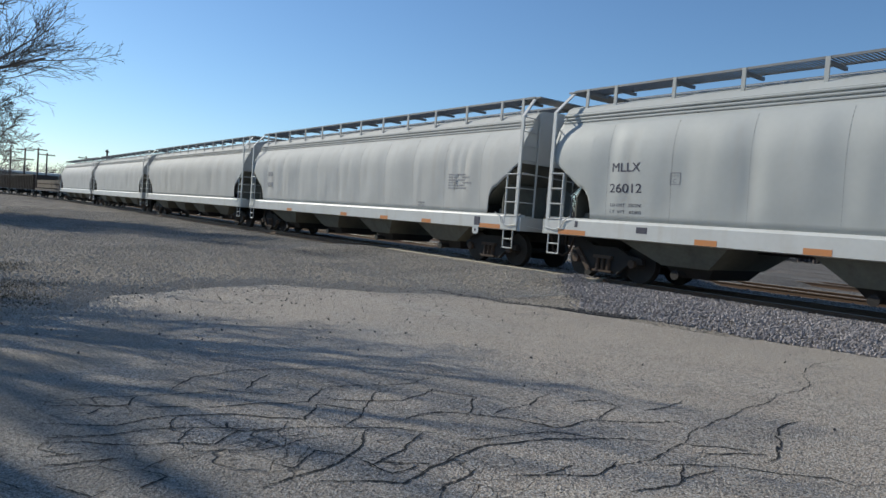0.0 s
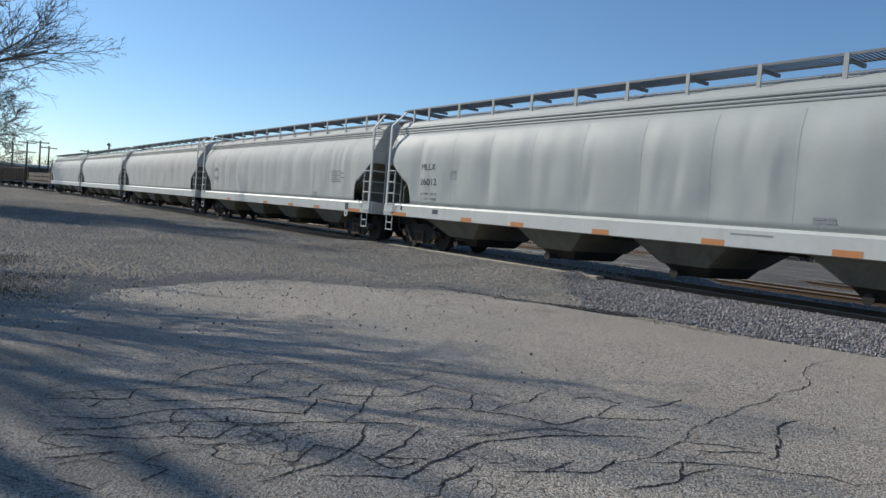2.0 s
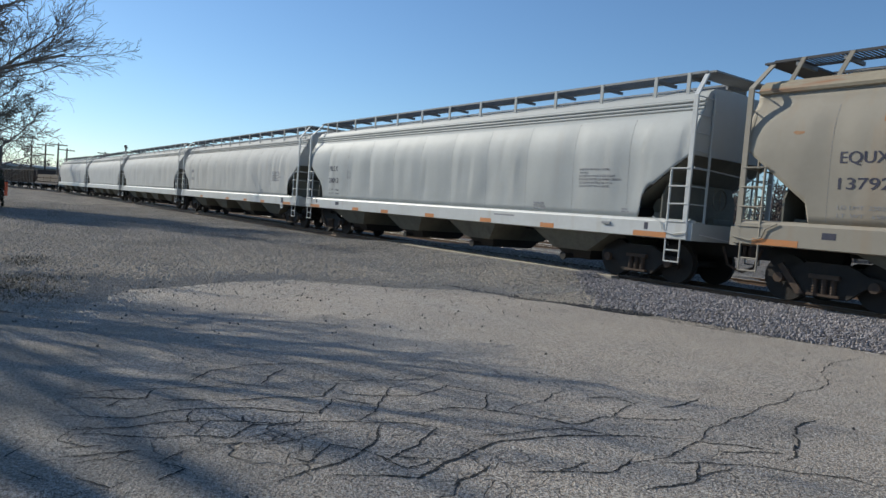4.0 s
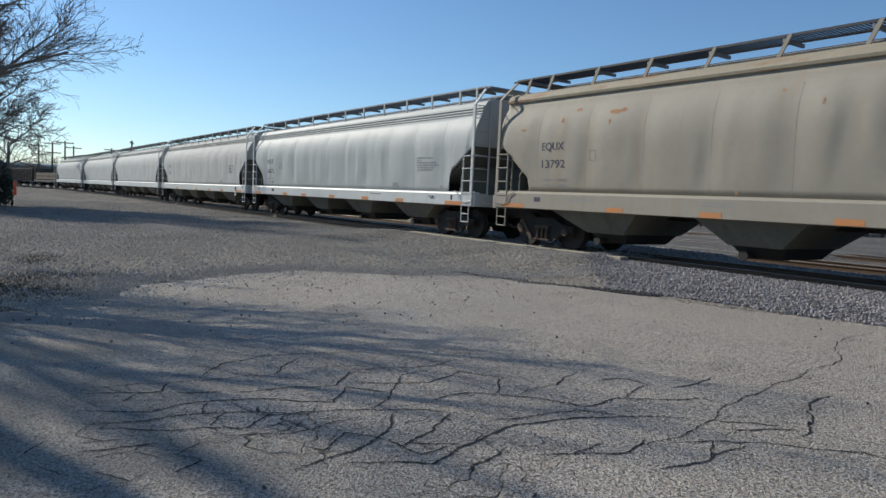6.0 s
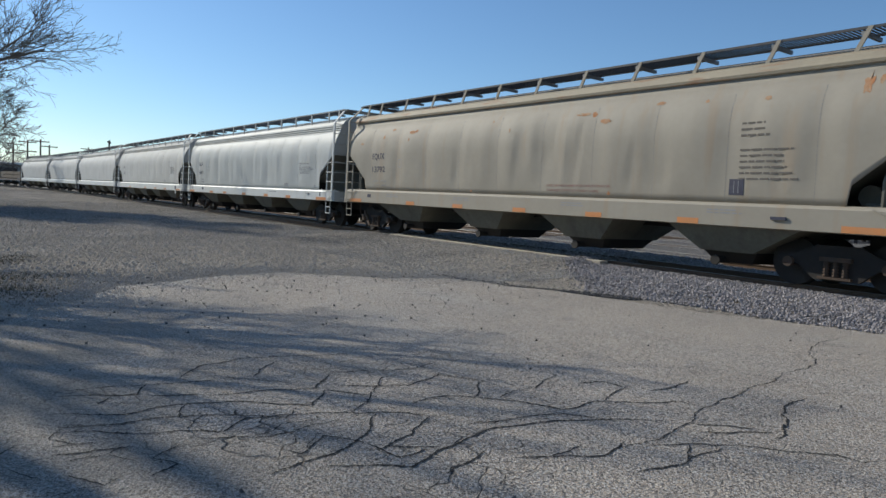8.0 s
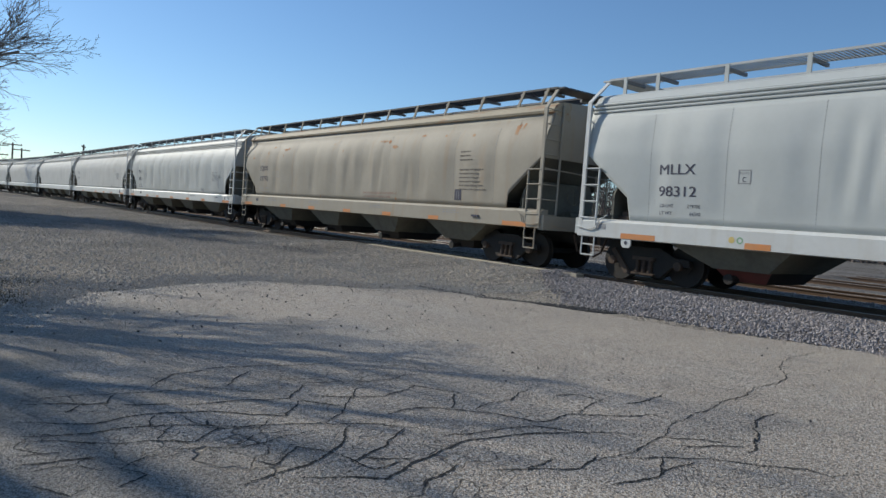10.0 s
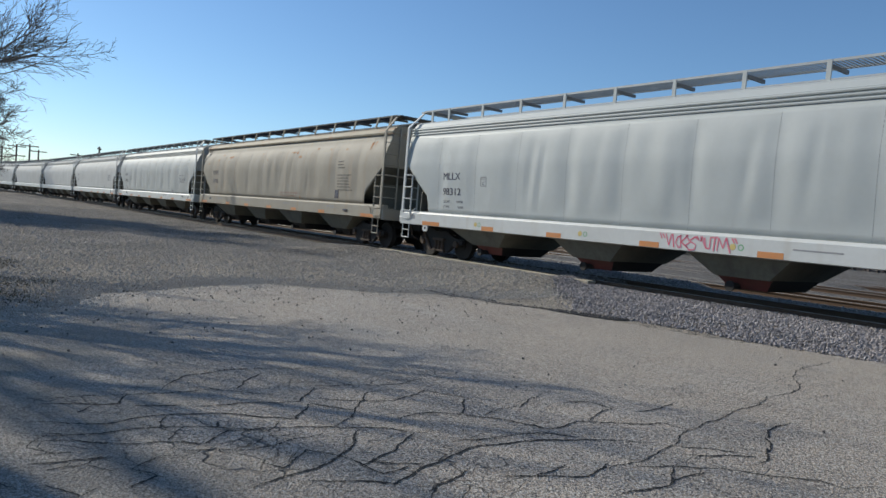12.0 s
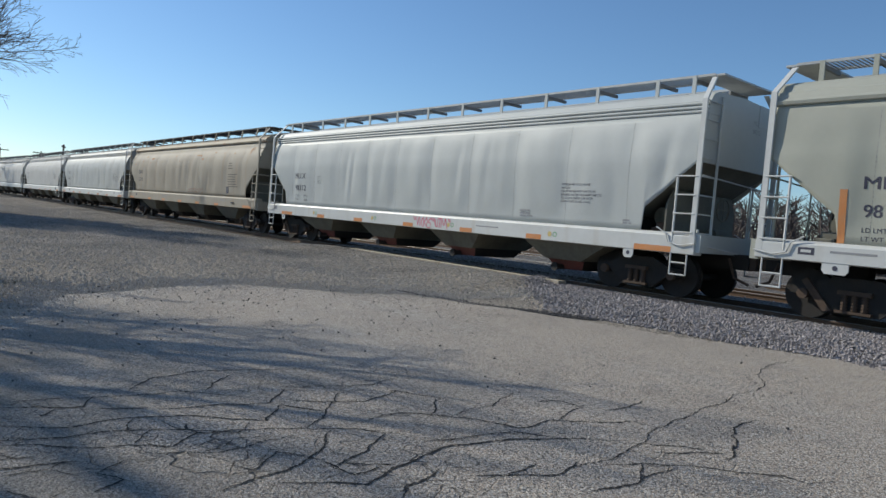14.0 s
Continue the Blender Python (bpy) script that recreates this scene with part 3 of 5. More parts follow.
        part("side_sill", bm, sill_paint, root, "pale side sill with orange reflectors")
        # running board with stanchions
        bm = bmesh.new()
        yo, yi = HALF - 0.52, HALF - 1.20
        for yy in (yo, yi):
            add_box(bm, -LONG + 0.15, LONG - 0.15, side * yy - 0.012, side * yy + 0.012, 4.755, 4.805)
        bar = 0.30 if coarse else 0.085
        x = -LONG + 0.2
        while x < LONG - 0.2:
            add_box(bm, x, x + bar * 0.42, min(side * yo, side * yi), max(side * yo, side * yi), 4.772, 4.790)
            x += bar
        part("running_board", bm, board or M["galv"], root, "galvanised roof walkway grating")
        for i in range(13):
            x = -8.42 + 1.684 * (i - 1) if 0 < i < 12 else (-LONG + 0.62 if i == 0 else LONG - 0.62)
            bm = bmesh.new()
            tilt = 0.28 if slanted else 0.0
            add_prism(bm, [(x - 0.045 - tilt * 0.5, 4.24), (x + 0.045 - tilt * 0.5, 4.24), (x + 0.045 + tilt * 0.5, 4.80), (x - 0.045 + tilt * 0.5, 4.80)], "y",
                      side * (HALF - 0.535), side * (HALF - 0.50))
            part("stanchion", bm, paint, root)
            bm = bmesh.new()
            add_box(bm, x - 0.03, x + 0.03, min(side * (HALF - 0.53), side * 0.35), max(side * (HALF - 0.53), side * 0.35), 4.66, 4.735)
            part("board_bracket", bm, M["galv"], root)
    # roof and hatches
    bm = bmesh.new()
    add_prism(bm, [(-0.69, 4.425), (0, 4.46), (0.69, 4.425), (0.69, 4.20), (-0.69, 4.20)], "x", -LONG + 0.06, LONG - 0.06)
    part("roof", bm, paint, root)
    for i in range(4):
        bm = bmesh.new()
        add_prism(bm, [(-0.38, 4.40), (-0.40, 4.56), (-0.2, 4.64), (0.2, 4.64), (0.40, 4.56), (0.38, 4.40)], "x", -8.6 + i * 4.4, -4.6 + i * 4.4)
        part("roof_hatch", bm, paint, root)
    # ends
    for s in (-1, 1):
        bm = bmesh.new()
        ring = [(z, HALF - inset(z, lean) - 0.004) for z in (2.90, 3.0, 3.2, 3.42, 3.6, 3.76, 3.92)]
        poly = [(y, z) for z, y in ring] + [(HALF - inset(3.92, lean) - 0.07, 4.18), (HALF - inset(3.92, lean) - 0.16, 4.31), (HALF - inset(3.92, lean) - 0.32, 4.39), (0, 4.45), (-HALF + inset(3.92, lean) + 0.32, 4.39), (-HALF + inset(3.92, lean) + 0.16, 4.31), (-HALF + inset(3.92, lean) + 0.07, 4.18)] + [(-y, z) for z, y in ring[::-1]]
        add_prism(bm, poly, "x", s * (LONG - 0.03), s * (LONG - 0.09))
        part("end_wall", bm, paint, root)
        bm = bmesh.new()
        add_prism(bm, [(s * (LONG - 0.04), 3.00), (s * (LONG - 0.10), 2.92), (s * 7.28, 1.04), (s * 7.20, 1.10)], "y", -HALF + 0.17, HALF - 0.17)
        part("slope_sheet", bm, M["slope"], root, "dark olive-brown slope sheet under the end")
        bm = bmesh.new()
        add_box(bm, min(s * 7.6, s * (LONG + 0.1)), max(s * 7.6, s * (LONG + 0.1)), -HALF + 0.3, HALF - 0.3, 1.10, 1.22)
        add_box(bm, min(s * LONG, s * (LONG + 0.16)), max(s * LONG, s * (LONG + 0.16)), -HALF + 0.04, HALF - 0.04, 1.02, 1.40)
        part("end_platform", bm, paint, root)
        for yy in (-0.55, 0.55):
            bm = bmesh.new()
            add_box(bm, min(s * 8.9, s * 9.05), max(s * 8.9, s * 9.05), yy - 0.07, yy + 0.07, 1.2, 2.3)
            part("end_strut", bm, paint, root)
        bm = bmesh.new()
        add_tube(bm, [(s * 8.75, -0.95, 1.75), (s * 8.75, -0.25, 1.75)], 0.21, 14)
        part("brake_reservoir", bm, M["under"], root)
        bm = bmesh.new()
        add_tube(bm, [(s * 9.3, 0.2, 1.45), (s * 9.3, 0.95, 1.45)], 0.13, 12)
        part("brake_cylinder", bm, M["under"], root)
        bm = bmesh.new()
        add_box(bm, s * 8.9 - 0.18, s * 8.9 + 0.18, -1.3, -1.0, 1.23, 1.50)
        add_box(bm, s * 8.9 - 0.10, s * 8.9 + 0.22, -1.25, -1.05, 1.48, 1.62)
        part("brake_valve", bm, M["rusty"] if red_gates else M["under"], root, bevel=0.02)
        bm = bmesh.new()
        add_box(bm, min(s * 8.25, s * 8.31), max(s * 8.25, s * 8.31), -1.35, 1.35, 1.1, 1.72)
        part("bolster_web", bm, M["grime"], root)
        # plate added behind the end opening to make it dark; open_end narrows it
        bm = bmesh.new()
        span = 0.5 if open_end else 1.42
        add_prism(bm, [(-span, 1.2), (span, 1.2), (span, 2.0), (span * 0.85, 2.34), (-span * 0.85, 2.34), (-span, 2.0)], "x", s * 9.12, s * 9.16)
        part("dark_backing_plate", bm, M["slope"], root)
        # hand brake wheel on the trailing end
        if s > 0:
            bm = bmesh.new()
            ring = [(s * (LONG - 0.35), 0.1 + 0.26 * math.cos(0.3927 * k), 2.0 + 0.26 * math.sin(0.3927 * k)) for k in range(17)]
            add_tube(bm, ring, 0.02, 6, cap=False)
            for k in range(4):
                add_tube(bm, [(s * (LONG - 0.35), 0.1, 2.0), ring[k * 4]], 0.012, 5)
            part("hand_brake_wheel", bm, M["under"], root)
        bm = bmesh.new()
        add_box(bm, min(s * 8.5, s * (LONG + 0.5)), max(s * 8.5, s * (LONG + 0.5)), -0.17, 0.17, 0.72, 1.05)
        part("draft_gear", bm, M["grime"], root)
        bm = bmesh.new()
        add_box(bm, min(s * (LONG + 0.3), s * (LONG + 0.64)), max(s * (LONG + 0.3), s * (LONG + 0.64)), -0.14, 0.16, 0.73, 1.0)
        add_tube(bm, [(s * (LONG + 0.15), -0.35, 0.95), (s * (LONG + 0.3), -0.36, 0.55), (s * (LONG + 0.6), -0.3, 0.42)], 0.03, 8)
        part("coupler", bm, M["rusty"], root)
        for side in (-1, 1):
            y = side * (HALF - 0.015)
            xe = s * (LONG - 0.02)
            bm = bmesh.new()
            pts = [(xe, y, 1.08), (xe, y, 4.18), (s * (LONG - 0.14), side * (HALF - 0.50), 4.72)]
            hw = 0.055
            for (x0, y0, z0), (x1, y1, z1) in zip(pts, pts[1:]):
                v = []
                for q in ((x0, y0, z0), (x1, y1, z1)):
                    v += [bm.verts.new((q[0] + a, q[1] + b, q[2])) for a, b in ((-hw, -0.018), (hw, -0.018), (hw, 0.03), (-hw, 0.03))]
                for f in ((0, 1, 5, 4), (1, 2, 6, 5), (2, 3, 7, 6), (3, 0, 4, 7), (3, 2, 1, 0), (4, 5, 6, 7)):
                    bm.faces.new([v[i] for i in f])
            part("corner_post", bm, sill_paint, root)
            lad = bmesh.new()
            xi = s * (LONG - 0.48)
            add_tube(lad, [(xi, y, 1.22), (xi, y, 2.60)], 0.026, 6)
            ladder = part("ladder", lad, sill_paint, root)
            for i in range(4):
                z = 1.42 + i * 0.39
                bm = bmesh.new()
                add_tube(bm, [(xi - s * 0.03, y - side * -0.02, z), (xe, y - side * -0.02, z)], 0.017, 6)
                part("rung", bm, sill_paint, ladder)
            bm = bmesh.new()
            for xx in (xi, s * (LONG - 0.10)):
                add_tube(bm, [(xx, y, 1.1), (xx, y, 0.52)], 0.018, 6)
            for z in (0.53, 0.78):
                add_tube(bm, [(xi, y, z), (s * (LONG - 0.10), y, z)], 0.018, 6)
            part("stirrup_step", bm, sill_paint, root)
            bm = bmesh.new()
            yl = side * (HALF + 0.03)
            add_tube(bm, [(s * (LONG - 0.85), yl, 1.50), (s * (LONG - 0.62), yl, 1.38), (s * (LONG - 0.55), yl, 1.20), (s * (LONG - 0.30), yl, 1.14), (s * (LONG + 0.05), yl, 1.20),
                          (s * (LONG + 0.18), side * 1.2, 1.15), (s * (LONG + 0.30), side * 0.3, 1.05)], 0.014, 6)
            part("uncoupling_lever", bm, sill_paint, root)
        # end ladder with rungs round the corner
        bm = bmesh.new()
        xl = s * (LONG + 0.03)
        for yy in (-HALF + 0.12, -HALF + 0.62):
            add_tube(bm, [(xl, yy, 1.3), (xl, yy, 4.3)] if yy > -HALF + 0.3 else [(xl, yy, 1.3), (xl, yy, 1.5)], 0.03, 6)
        lad = part("end_ladder", bm, paint, root)
        for i in range(8):
            bm = bmesh.new()
            z = 1.42 + i * 0.39
            add_tube(bm, [(xl, -HALF + 0.03, z), (xl, -HALF + 0.62, z)], 0.015, 6)
            part("rung", bm, paint, lad)
        bm = bmesh.new()
        add_tube(bm, [(xl, -HALF + 0.1, 2.62), (xl, HALF - 0.1, 2.5)], 0.018, 6)
        add_tube(bm, [(xl, 0.5, 1.3), (xl, 0.5, 2.6)], 0.018, 6)
        part("grab_rail", bm, paint, root)
        bm = bmesh.new()
        add_box(bm, min(s * (LONG - 0.6), s * (LONG + 0.06)), max(s * (LONG - 0.6), s * (LONG + 0.06)), -1.1, 1.1, 4.745, 4.785)
        part("end_walkway", bm, board or M["galv"], root)
        # truck
        xc = s * 8.35
        truck = part("truck", (lambda b: (add_box(b, xc - 0.2, xc + 0.2, -1.05, 1.05, 0.45, 0.72), b)[1])(bmesh.new()), M["grime"], root)
        for side in (-1, 1):
            bm = bmesh.new()
            outer = [(xc - 1.15, 0.46), (xc - 1.12, 0.60), (xc - 0.75, 0.64), (xc - 0.38, 0.82), (xc + 0.38, 0.82), (xc + 0.75, 0.64), (xc + 1.12, 0.60), (xc + 1.15, 0.46),
                     (xc + 0.72, 0.42), (xc + 0.40, 0.16), (xc - 0.40, 0.16), (xc - 0.72, 0.42)]
            add_prism(bm, outer, "y", side * 0.98, side * 1.10)
            frame_ = part("side_frame", bm, M["grime"], truck)
            for o in ((-0.72,) if s < 0 else ()):
                bm = bmesh.new()
                add_prism(bm, [(xc + o * 0.50, 0.20), (xc + o * 0.72, 0.18), (xc + o * 1.30, 0.70), (xc + o * 1.16, 0.76)], "y", side * 1.10, side * 1.16)
                part("brake_lever", bm, M["rusty"], truck)
            bm = bmesh.new()
            for o in (-0.17, 0.0, 0.17):
                for k in range(5):
                    add_tube(bm, [(xc + o, side * 1.13, 0.25 + k * 0.055), (xc + o, side * 1.13, 0.28 + k * 0.055)], 0.06, 8)
                add_tube(bm, [(xc + o, side * 1.13, 0.24), (xc + o, side * 1.13, 0.53)], 0.04, 8)
            add_box(bm, xc - 0.3, xc + 0.3, min(side * 1.04, side * 1.2), max(side * 1.04, side * 1.2), 0.19, 0.235)
            add_box(bm, xc - 0.28, xc + 0.28, min(side * 1.04, side * 1.2), max(side * 1.04, side * 1.2), 0.52, 0.60)
            part("spring_nest", bm, M["rusty"], truck, "rusty coil spring nest in the side frame")
            for o in (-0.89, 0.89):
                bm = bmesh.new()
                add_disc(bm, xc + o, 0.46, side * 1.10, side * 1.19, 0.10, 12)
                part("bearing_cap", bm, M["rusty"], truck)
        for o in (-0.89, 0.89):
            bm = bmesh.new()
            for side in (-1, 1):
                add_disc(bm, 0, 0, side * 0.72, side * 0.85, 0.46, 28)
                add_disc(bm, 0, 0, side * 0.69, side * 0.72, 0.49, 28)
                add_disc(bm, 0, 0, side * 0.85, side * 0.88, 0.16, 16)
            add_tube(bm, [(0, -1.05, 0), (0, 1.05, 0)], 0.08, 10)
            wh = part("wheelset", bm, M["grime"], root, "dark steel wheelset")
            wh.location = (xc + o, 0, 0.46)
    # hoppers and outlet gates
    for xc in (-6.05, -1.95, 2.05, 6.1):
        bm = bmesh.new()
        # the outer hoppers reach out to the slope sheets, the inner flanks stand steep
        wide = [1.74 if xc < -5 else 1.28, 1.74 if xc > 5 else 1.28]
        low = (0.60, HALF - 0.50)
        top = [bm.verts.new((xc + (wide[1] if a > 0 else -wide[0]), c * (HALF - 0.16), 1.08)) for a, c in ((-1, -1), (1, -1), (1, 1), (-1, 1))]
        mid = [bm.verts.new((xc + a * low[0], c * low[1], 0.52)) for a, c in ((-1, -1), (1, -1), (1, 1), (-1, 1))]
        for i in range(4):
            bm.faces.new((top[i], top[(i + 1) % 4], mid[(i + 1) % 4], mid[i]))
        bm.faces.new(mid[::-1])
        bm.faces.new(top)
        # the hopper's paint carries the shade under the wagon
        hop = part("hopper", bm, M["under"], root, "grimy sloped discharge hopper darkened for the shade beneath")
        bm = bmesh.new()
        top = [bm.verts.new((xc + a * 0.62, c * 0.98, 0.53)) for a, c in ((-1, -1), (1, -1), (1, 1), (-1, 1))]
        mid = [bm.verts.new((xc + a * 0.42, c * 0.80, 0.28)) for a, c in ((-1, -1), (1, -1), (1, 1), (-1, 1))]
        for i in range(4):
            bm.faces.new((top[i], top[(i + 1) % 4], mid[(i + 1) % 4], mid[i]))
        bm.faces.new(mid[::-1])
        bm.faces.new(top)
        add_tube(bm, [(xc - 0.2, -1.15, 0.33), (xc - 0.2, 1.15, 0.33)], 0.07, 10)
        add_tube(bm, [(xc - 0.2, -1.18, 0.33), (xc - 0.2, -1.13, 0.33)], 0.11, 12)
        gate = part("outlet_gate", bm, M["grime"], hop)
        if red_gates:
            bm = bmesh.new()
            v = [bm.verts.new(q) for q in ((xc - 0.60, -0.985, 0.53), (xc + 0.60, -0.985, 0.53), (xc + 0.42, -0.81, 0.29), (xc - 0.42, -0.81, 0.29))]
            v += [bm.verts.new(q.co + Vector((0, -0.012, -0.006))) for q in v]
            for q in ((4, 5, 6, 7), (0, 1, 5, 4), (1, 2, 6, 5), (2, 3, 7, 6), (3, 0, 4, 7)):
                bm.faces.new([v[i] for i in q])
            part("gate_front", bm, M["redpaint"], hop, "red painted outlet gate front")
    bm = bmesh.new()
    add_box(bm, -8.4, 8.4, -0.15, 0.15, 0.94, 1.08)
    part("centre_sill", bm, M["grime"], root)
    return root


def reflectors(root, xs, w=0.52):
    z = SILL[root][0] + 0.012
    for i, x in enumerate(xs):
        long_ = abs(x) > 8
        place_bar(root, "reflector", x, x + (0.92 if long_ else w), z, z + 0.12, M["reflector"], 0.004)


def outlined_box(root, x, z, w, h, material):
    for a_, b_, c_, e_ in ((x, x + w, z, z + 0.018), (x, x + w, z + h - 0.018, z + h), (x, x + 0.018, z + 0.02, z + h - 0.02), (x + w - 0.018, x + w, z + 0.02, z + h - 0.02)):
        place_bar(root, "plate_border", a_, b_, c_, e_, material, 0.005)


# wagon a: weathered pale grey
a = wagon("pale grey covered hopper wagon with dented sides", M["white"], M["sill"], 3, lean=0.8)
letters("MLLX", 0.30, -7.96, 2.62, M["ink"], a, width=0.84)
letters("26012", 0.30, -8.00, 2.13, M["ink"], a, width=0.94)
letters("LD LMT  220200", 0.105, -7.96, 1.80, M["ink"], a, width=0.92)
letters("LT  WT   65800", 0.105, -7.96, 1.64, M["ink"], a, width=0.92)
outlined_box(a, -6.32, 2.32, 0.26, 0.27, M["ink_faded"])
letters("PLATE", 0.055, -6.29, 2.50, M["ink_faded"], a, width=0.2)
letters("C", 0.13, -6.24, 2.36, M["ink_faded"], a)
for i, line in enumerate(("AMERON 400 PCLO LINING", "APPLIED", "CAUTION: DO NOT USE STEAM,", "BOILING WATER OR SHARP OBJECTS", "TO CLEAN. ENTER CAR WITH", "CLEAN SOFT SOLED SHOES.")):
    letters(line, 0.075, 6.62, 2.56 - i * 0.083, M["ink"], a, width=0.046 * len(line))
bars(a, 4.95, 1.72, 0.55, 3, M["ink_faded"], 0.045, 0.07)
bars(a, 8.05, 1.66, 0.25, 2, M["ink_faded"], 0.04, 0.06)
reflectors(a, (-9.5, -5.52, -3.24, -0.25, 2.76, 5.4, 8.56))
place_bar(a, "latch_bracket", 7.60, 7.86, 1.26, 1.32, M["ink_faded"], 0.04)
place_bar(a, "slot", 8.86, 8.97, 1.20, 1.36, M["ink"], 0.003)
place_bar(a, "stencil_line", 3.4, 4.3, 1.28, 1.32, M["ink_faded"], 0.003)
place_bar(a, "small_placard", -7.05, -6.75, 1.20, 1.34, M["ink"], 0.004)
place_bar(a, "slot", -8.95, -8.85, 1.24, 1.40, M["ink"], 0.003)

# wagon b, and the wagons ahead of it
b = wagon("pale grey covered hopper wagon with faded lettering", M["white_b"], M["sill"], 9)
bars(b, -7.96, 2.82, 0.8, 1, M["ink_faded"], 0.2)
bars(b, -8.0, 2.33, 0.9, 1, M["ink_faded"], 0.2)
bars(b, 6.62, 2.62, 1.2, 6, M["ink_faded"], 0.05, 0.083)
bars(b, 4.95, 1.72, 0.55, 2, M["ink_faded"], 0.05)
reflectors(b, (-5.4, -0.25, 2.76, 5.4, 8.4))
place_bar(b, "defect_card", 8.15, 8.40, 1.10, 1.35, M["ink"], 0.01)
ahead = [wagon("pale grey covered hopper wagon with streaked sides", M["white_b"], M["sill"], 21, coarse=True)]
ahead += [copy_thing(ahead[0], Matrix.Identity(4)) for _ in range(2)]

# wagon d: tan with rust
d = wagon("weathered tan covered hopper wagon with rust spots", M["tan"], M["tan"], 33, ribs=0, rounded=False, slanted=True, lean=0.8, edge_paint=M["tan_edge"], board=M["grating"], sill=(1.06, 1.53), lift=0.17,
          first_seam=-8.27)
letters("EQUX", 0.30, -8.10, 2.66, M["ink"], d, width=0.84)
letters("13792", 0.30, -8.10, 2.19, M["ink"], d, width=0.90)
letters("LD LMT  220200", 0.10, -8.08, 1.83, M["ink_faded"], d, width=0.95)
letters("LT  WT   65800", 0.10, -8.08, 1.68, M["ink_faded"], d, width=0.95)
outlined_box(d, -6.35, 2.36, 0.24, 0.27, M["ink_faded"])
for i, line in enumerate(("LINED CAR-WEAR RUBBER SHOES WHEN ENTERING CAR", "SHARP OBJECTS MUST NOT CONTACT LINING")):
    letters(line, 0.085, 1.04, 1.80 - i * 0.125, M["ink_red"], d, width=0.048 * len(line))
bars(d, 6.50, 3.15, 0.65, 3, M["stencil"], 0.04, 0.12, 4)
bars(d, 6.50, 2.62, 1.25, 6, M["stencil"], 0.035, 0.115, 5)
place_bar(d, "placard", 6.30, 6.62, 1.70, 2.02, M["ink"], 0.006, "dark square placard on the side")
for q in (6.40, 6.50):
    place_bar(d, "placard_line", q, q + 0.012, 1.74, 1.98, M["ink_faded"], 0.009)
reflectors(d, (-9.6, -5.6, -2.95, -0.14, 2.55, 5.2, 8.6))
for x in (-6.9, -2.95, 1.7, 5.9):
    bars(d, x, 1.40, 0.9, 2, M["ink_faded"], 0.025, 0.06, int(x * 10) + 90)
place_bar(d, "small_placard", -8.25, -8.0, 1.26, 1.38, M["ink"], 0.004)
place_bar(d, "latch_bracket", 7.3, 7.6, 1.24, 1.30, M["ink"], 0.04)


def blotch(root, x, z, w, h, seed, material):
    """A patch of rust bloom with a ragged outline, lying on the side sheet."""
    bm = bmesh.new()
    r = random.Random(seed)
    rim = []
    for k in range(22):
        t = 2 * math.pi * k / 22
        q = r.uniform(0.55, 1.0)
        px, pz = x + w * q * math.cos(t), z + h * q * math.sin(t)
        rim.append(bm.verts.new((px, side_y(root, px, pz) - 0.003, pz)))
    mid = bm.verts.new((x, side_y(root, x, z) - 0.003, z))
    for k in range(22):
        bm.faces.new((mid, rim[k], rim[(k + 1) % 22]))
    part("rust_spot", bm, material, root, "orange rust bloom through the paint")


for k, (x, z, w, h) in enumerate(((-5.60, 3.55, 0.24, 0.07), (-5.35, 3.58, 0.10, 0.06), (-5.72, 3.30, 0.04, 0.07), (2.15, 3.62, 0.30, 0.05), (2.5, 3.6, 0.12, 0.08),
                                  (8.74, 3.72, 0.10, 0.26), (8.95, 3.80, 0.05, 0.15), (6.95, 3.62, 0.10, 0.06), (-1.4, 3.65, 0.05, 0.05), (5.6, 3.66, 0.06, 0.05),
                                  (3.15, 1.66, 0.06, 0.06), (-2.2, 1.62, 0.05, 0.05), (-8.9, 3.25, 0.14, 0.05), (-7.4, 3.45, 0.07, 0.09), (-0.55, 3.35, 0.03, 0.08),
                                  (2.9, 3.4, 0.22, 0.07), (4.4, 3.72, 0.16, 0.05), (-6.9, 3.7, 0.12, 0.05))):
    blotch(d, x, z, w, h, k, M["rust_patch"])
# wagon e: clean cool white
e = wagon("cool white covered hopper wagon with grey roof ribs", M["white_e"], M["sill"], 47, rounded=False, red_gates=True, lean=0.32, board=M["galv_pale"], sill=(0.97, 1.39))
letters("MLLX", 0.31, -7.85, 2.45, M["ink"], e, width=0.88)
letters("98312", 0.31, -7.85, 1.98, M["ink"], e, width=0.92)
for q, r_ in ((1.74, "LD LMT"), (1.58, "LT WT")):
    letters(r_, 0.105, -7.80, q, M["ink"], e)
letters("MLLX", 0.14, 0.45, 3.95, M["ink_faded"], e, end=True)
letters("98312", 0.14, 0.45, 3.76, M["ink_faded"], e, end=True)
letters("219700", 0.105, -7.12, 1.74, M["ink"], e)
letters("66300", 0.105, -7.06, 1.58, M["ink"], e)
outlined_box(e, -6.02, 2.26, 0.27, 0.28, M["ink_faded"])
letters("PLATE", 0.06, -5.99, 2.45, M["ink_faded"], e, width=0.2)
letters("C", 0.14, -5.93, 2.30, M["ink"], e)
for i, line in enumerate(("AMERON 400 PCLO LINING", "APPLIED", "CAUTION: DO NOT USE STEAM,", "BOILING WATER OR SHARP OBJECTS", "TO CLEAN. ENTER CAR WITH", "CLEAN SOFT SOLED SHOES.")):
    letters(line, 0.075, 6.22, 2.36 - i * 0.083, M["ink"], e, width=0.042 * len(line))
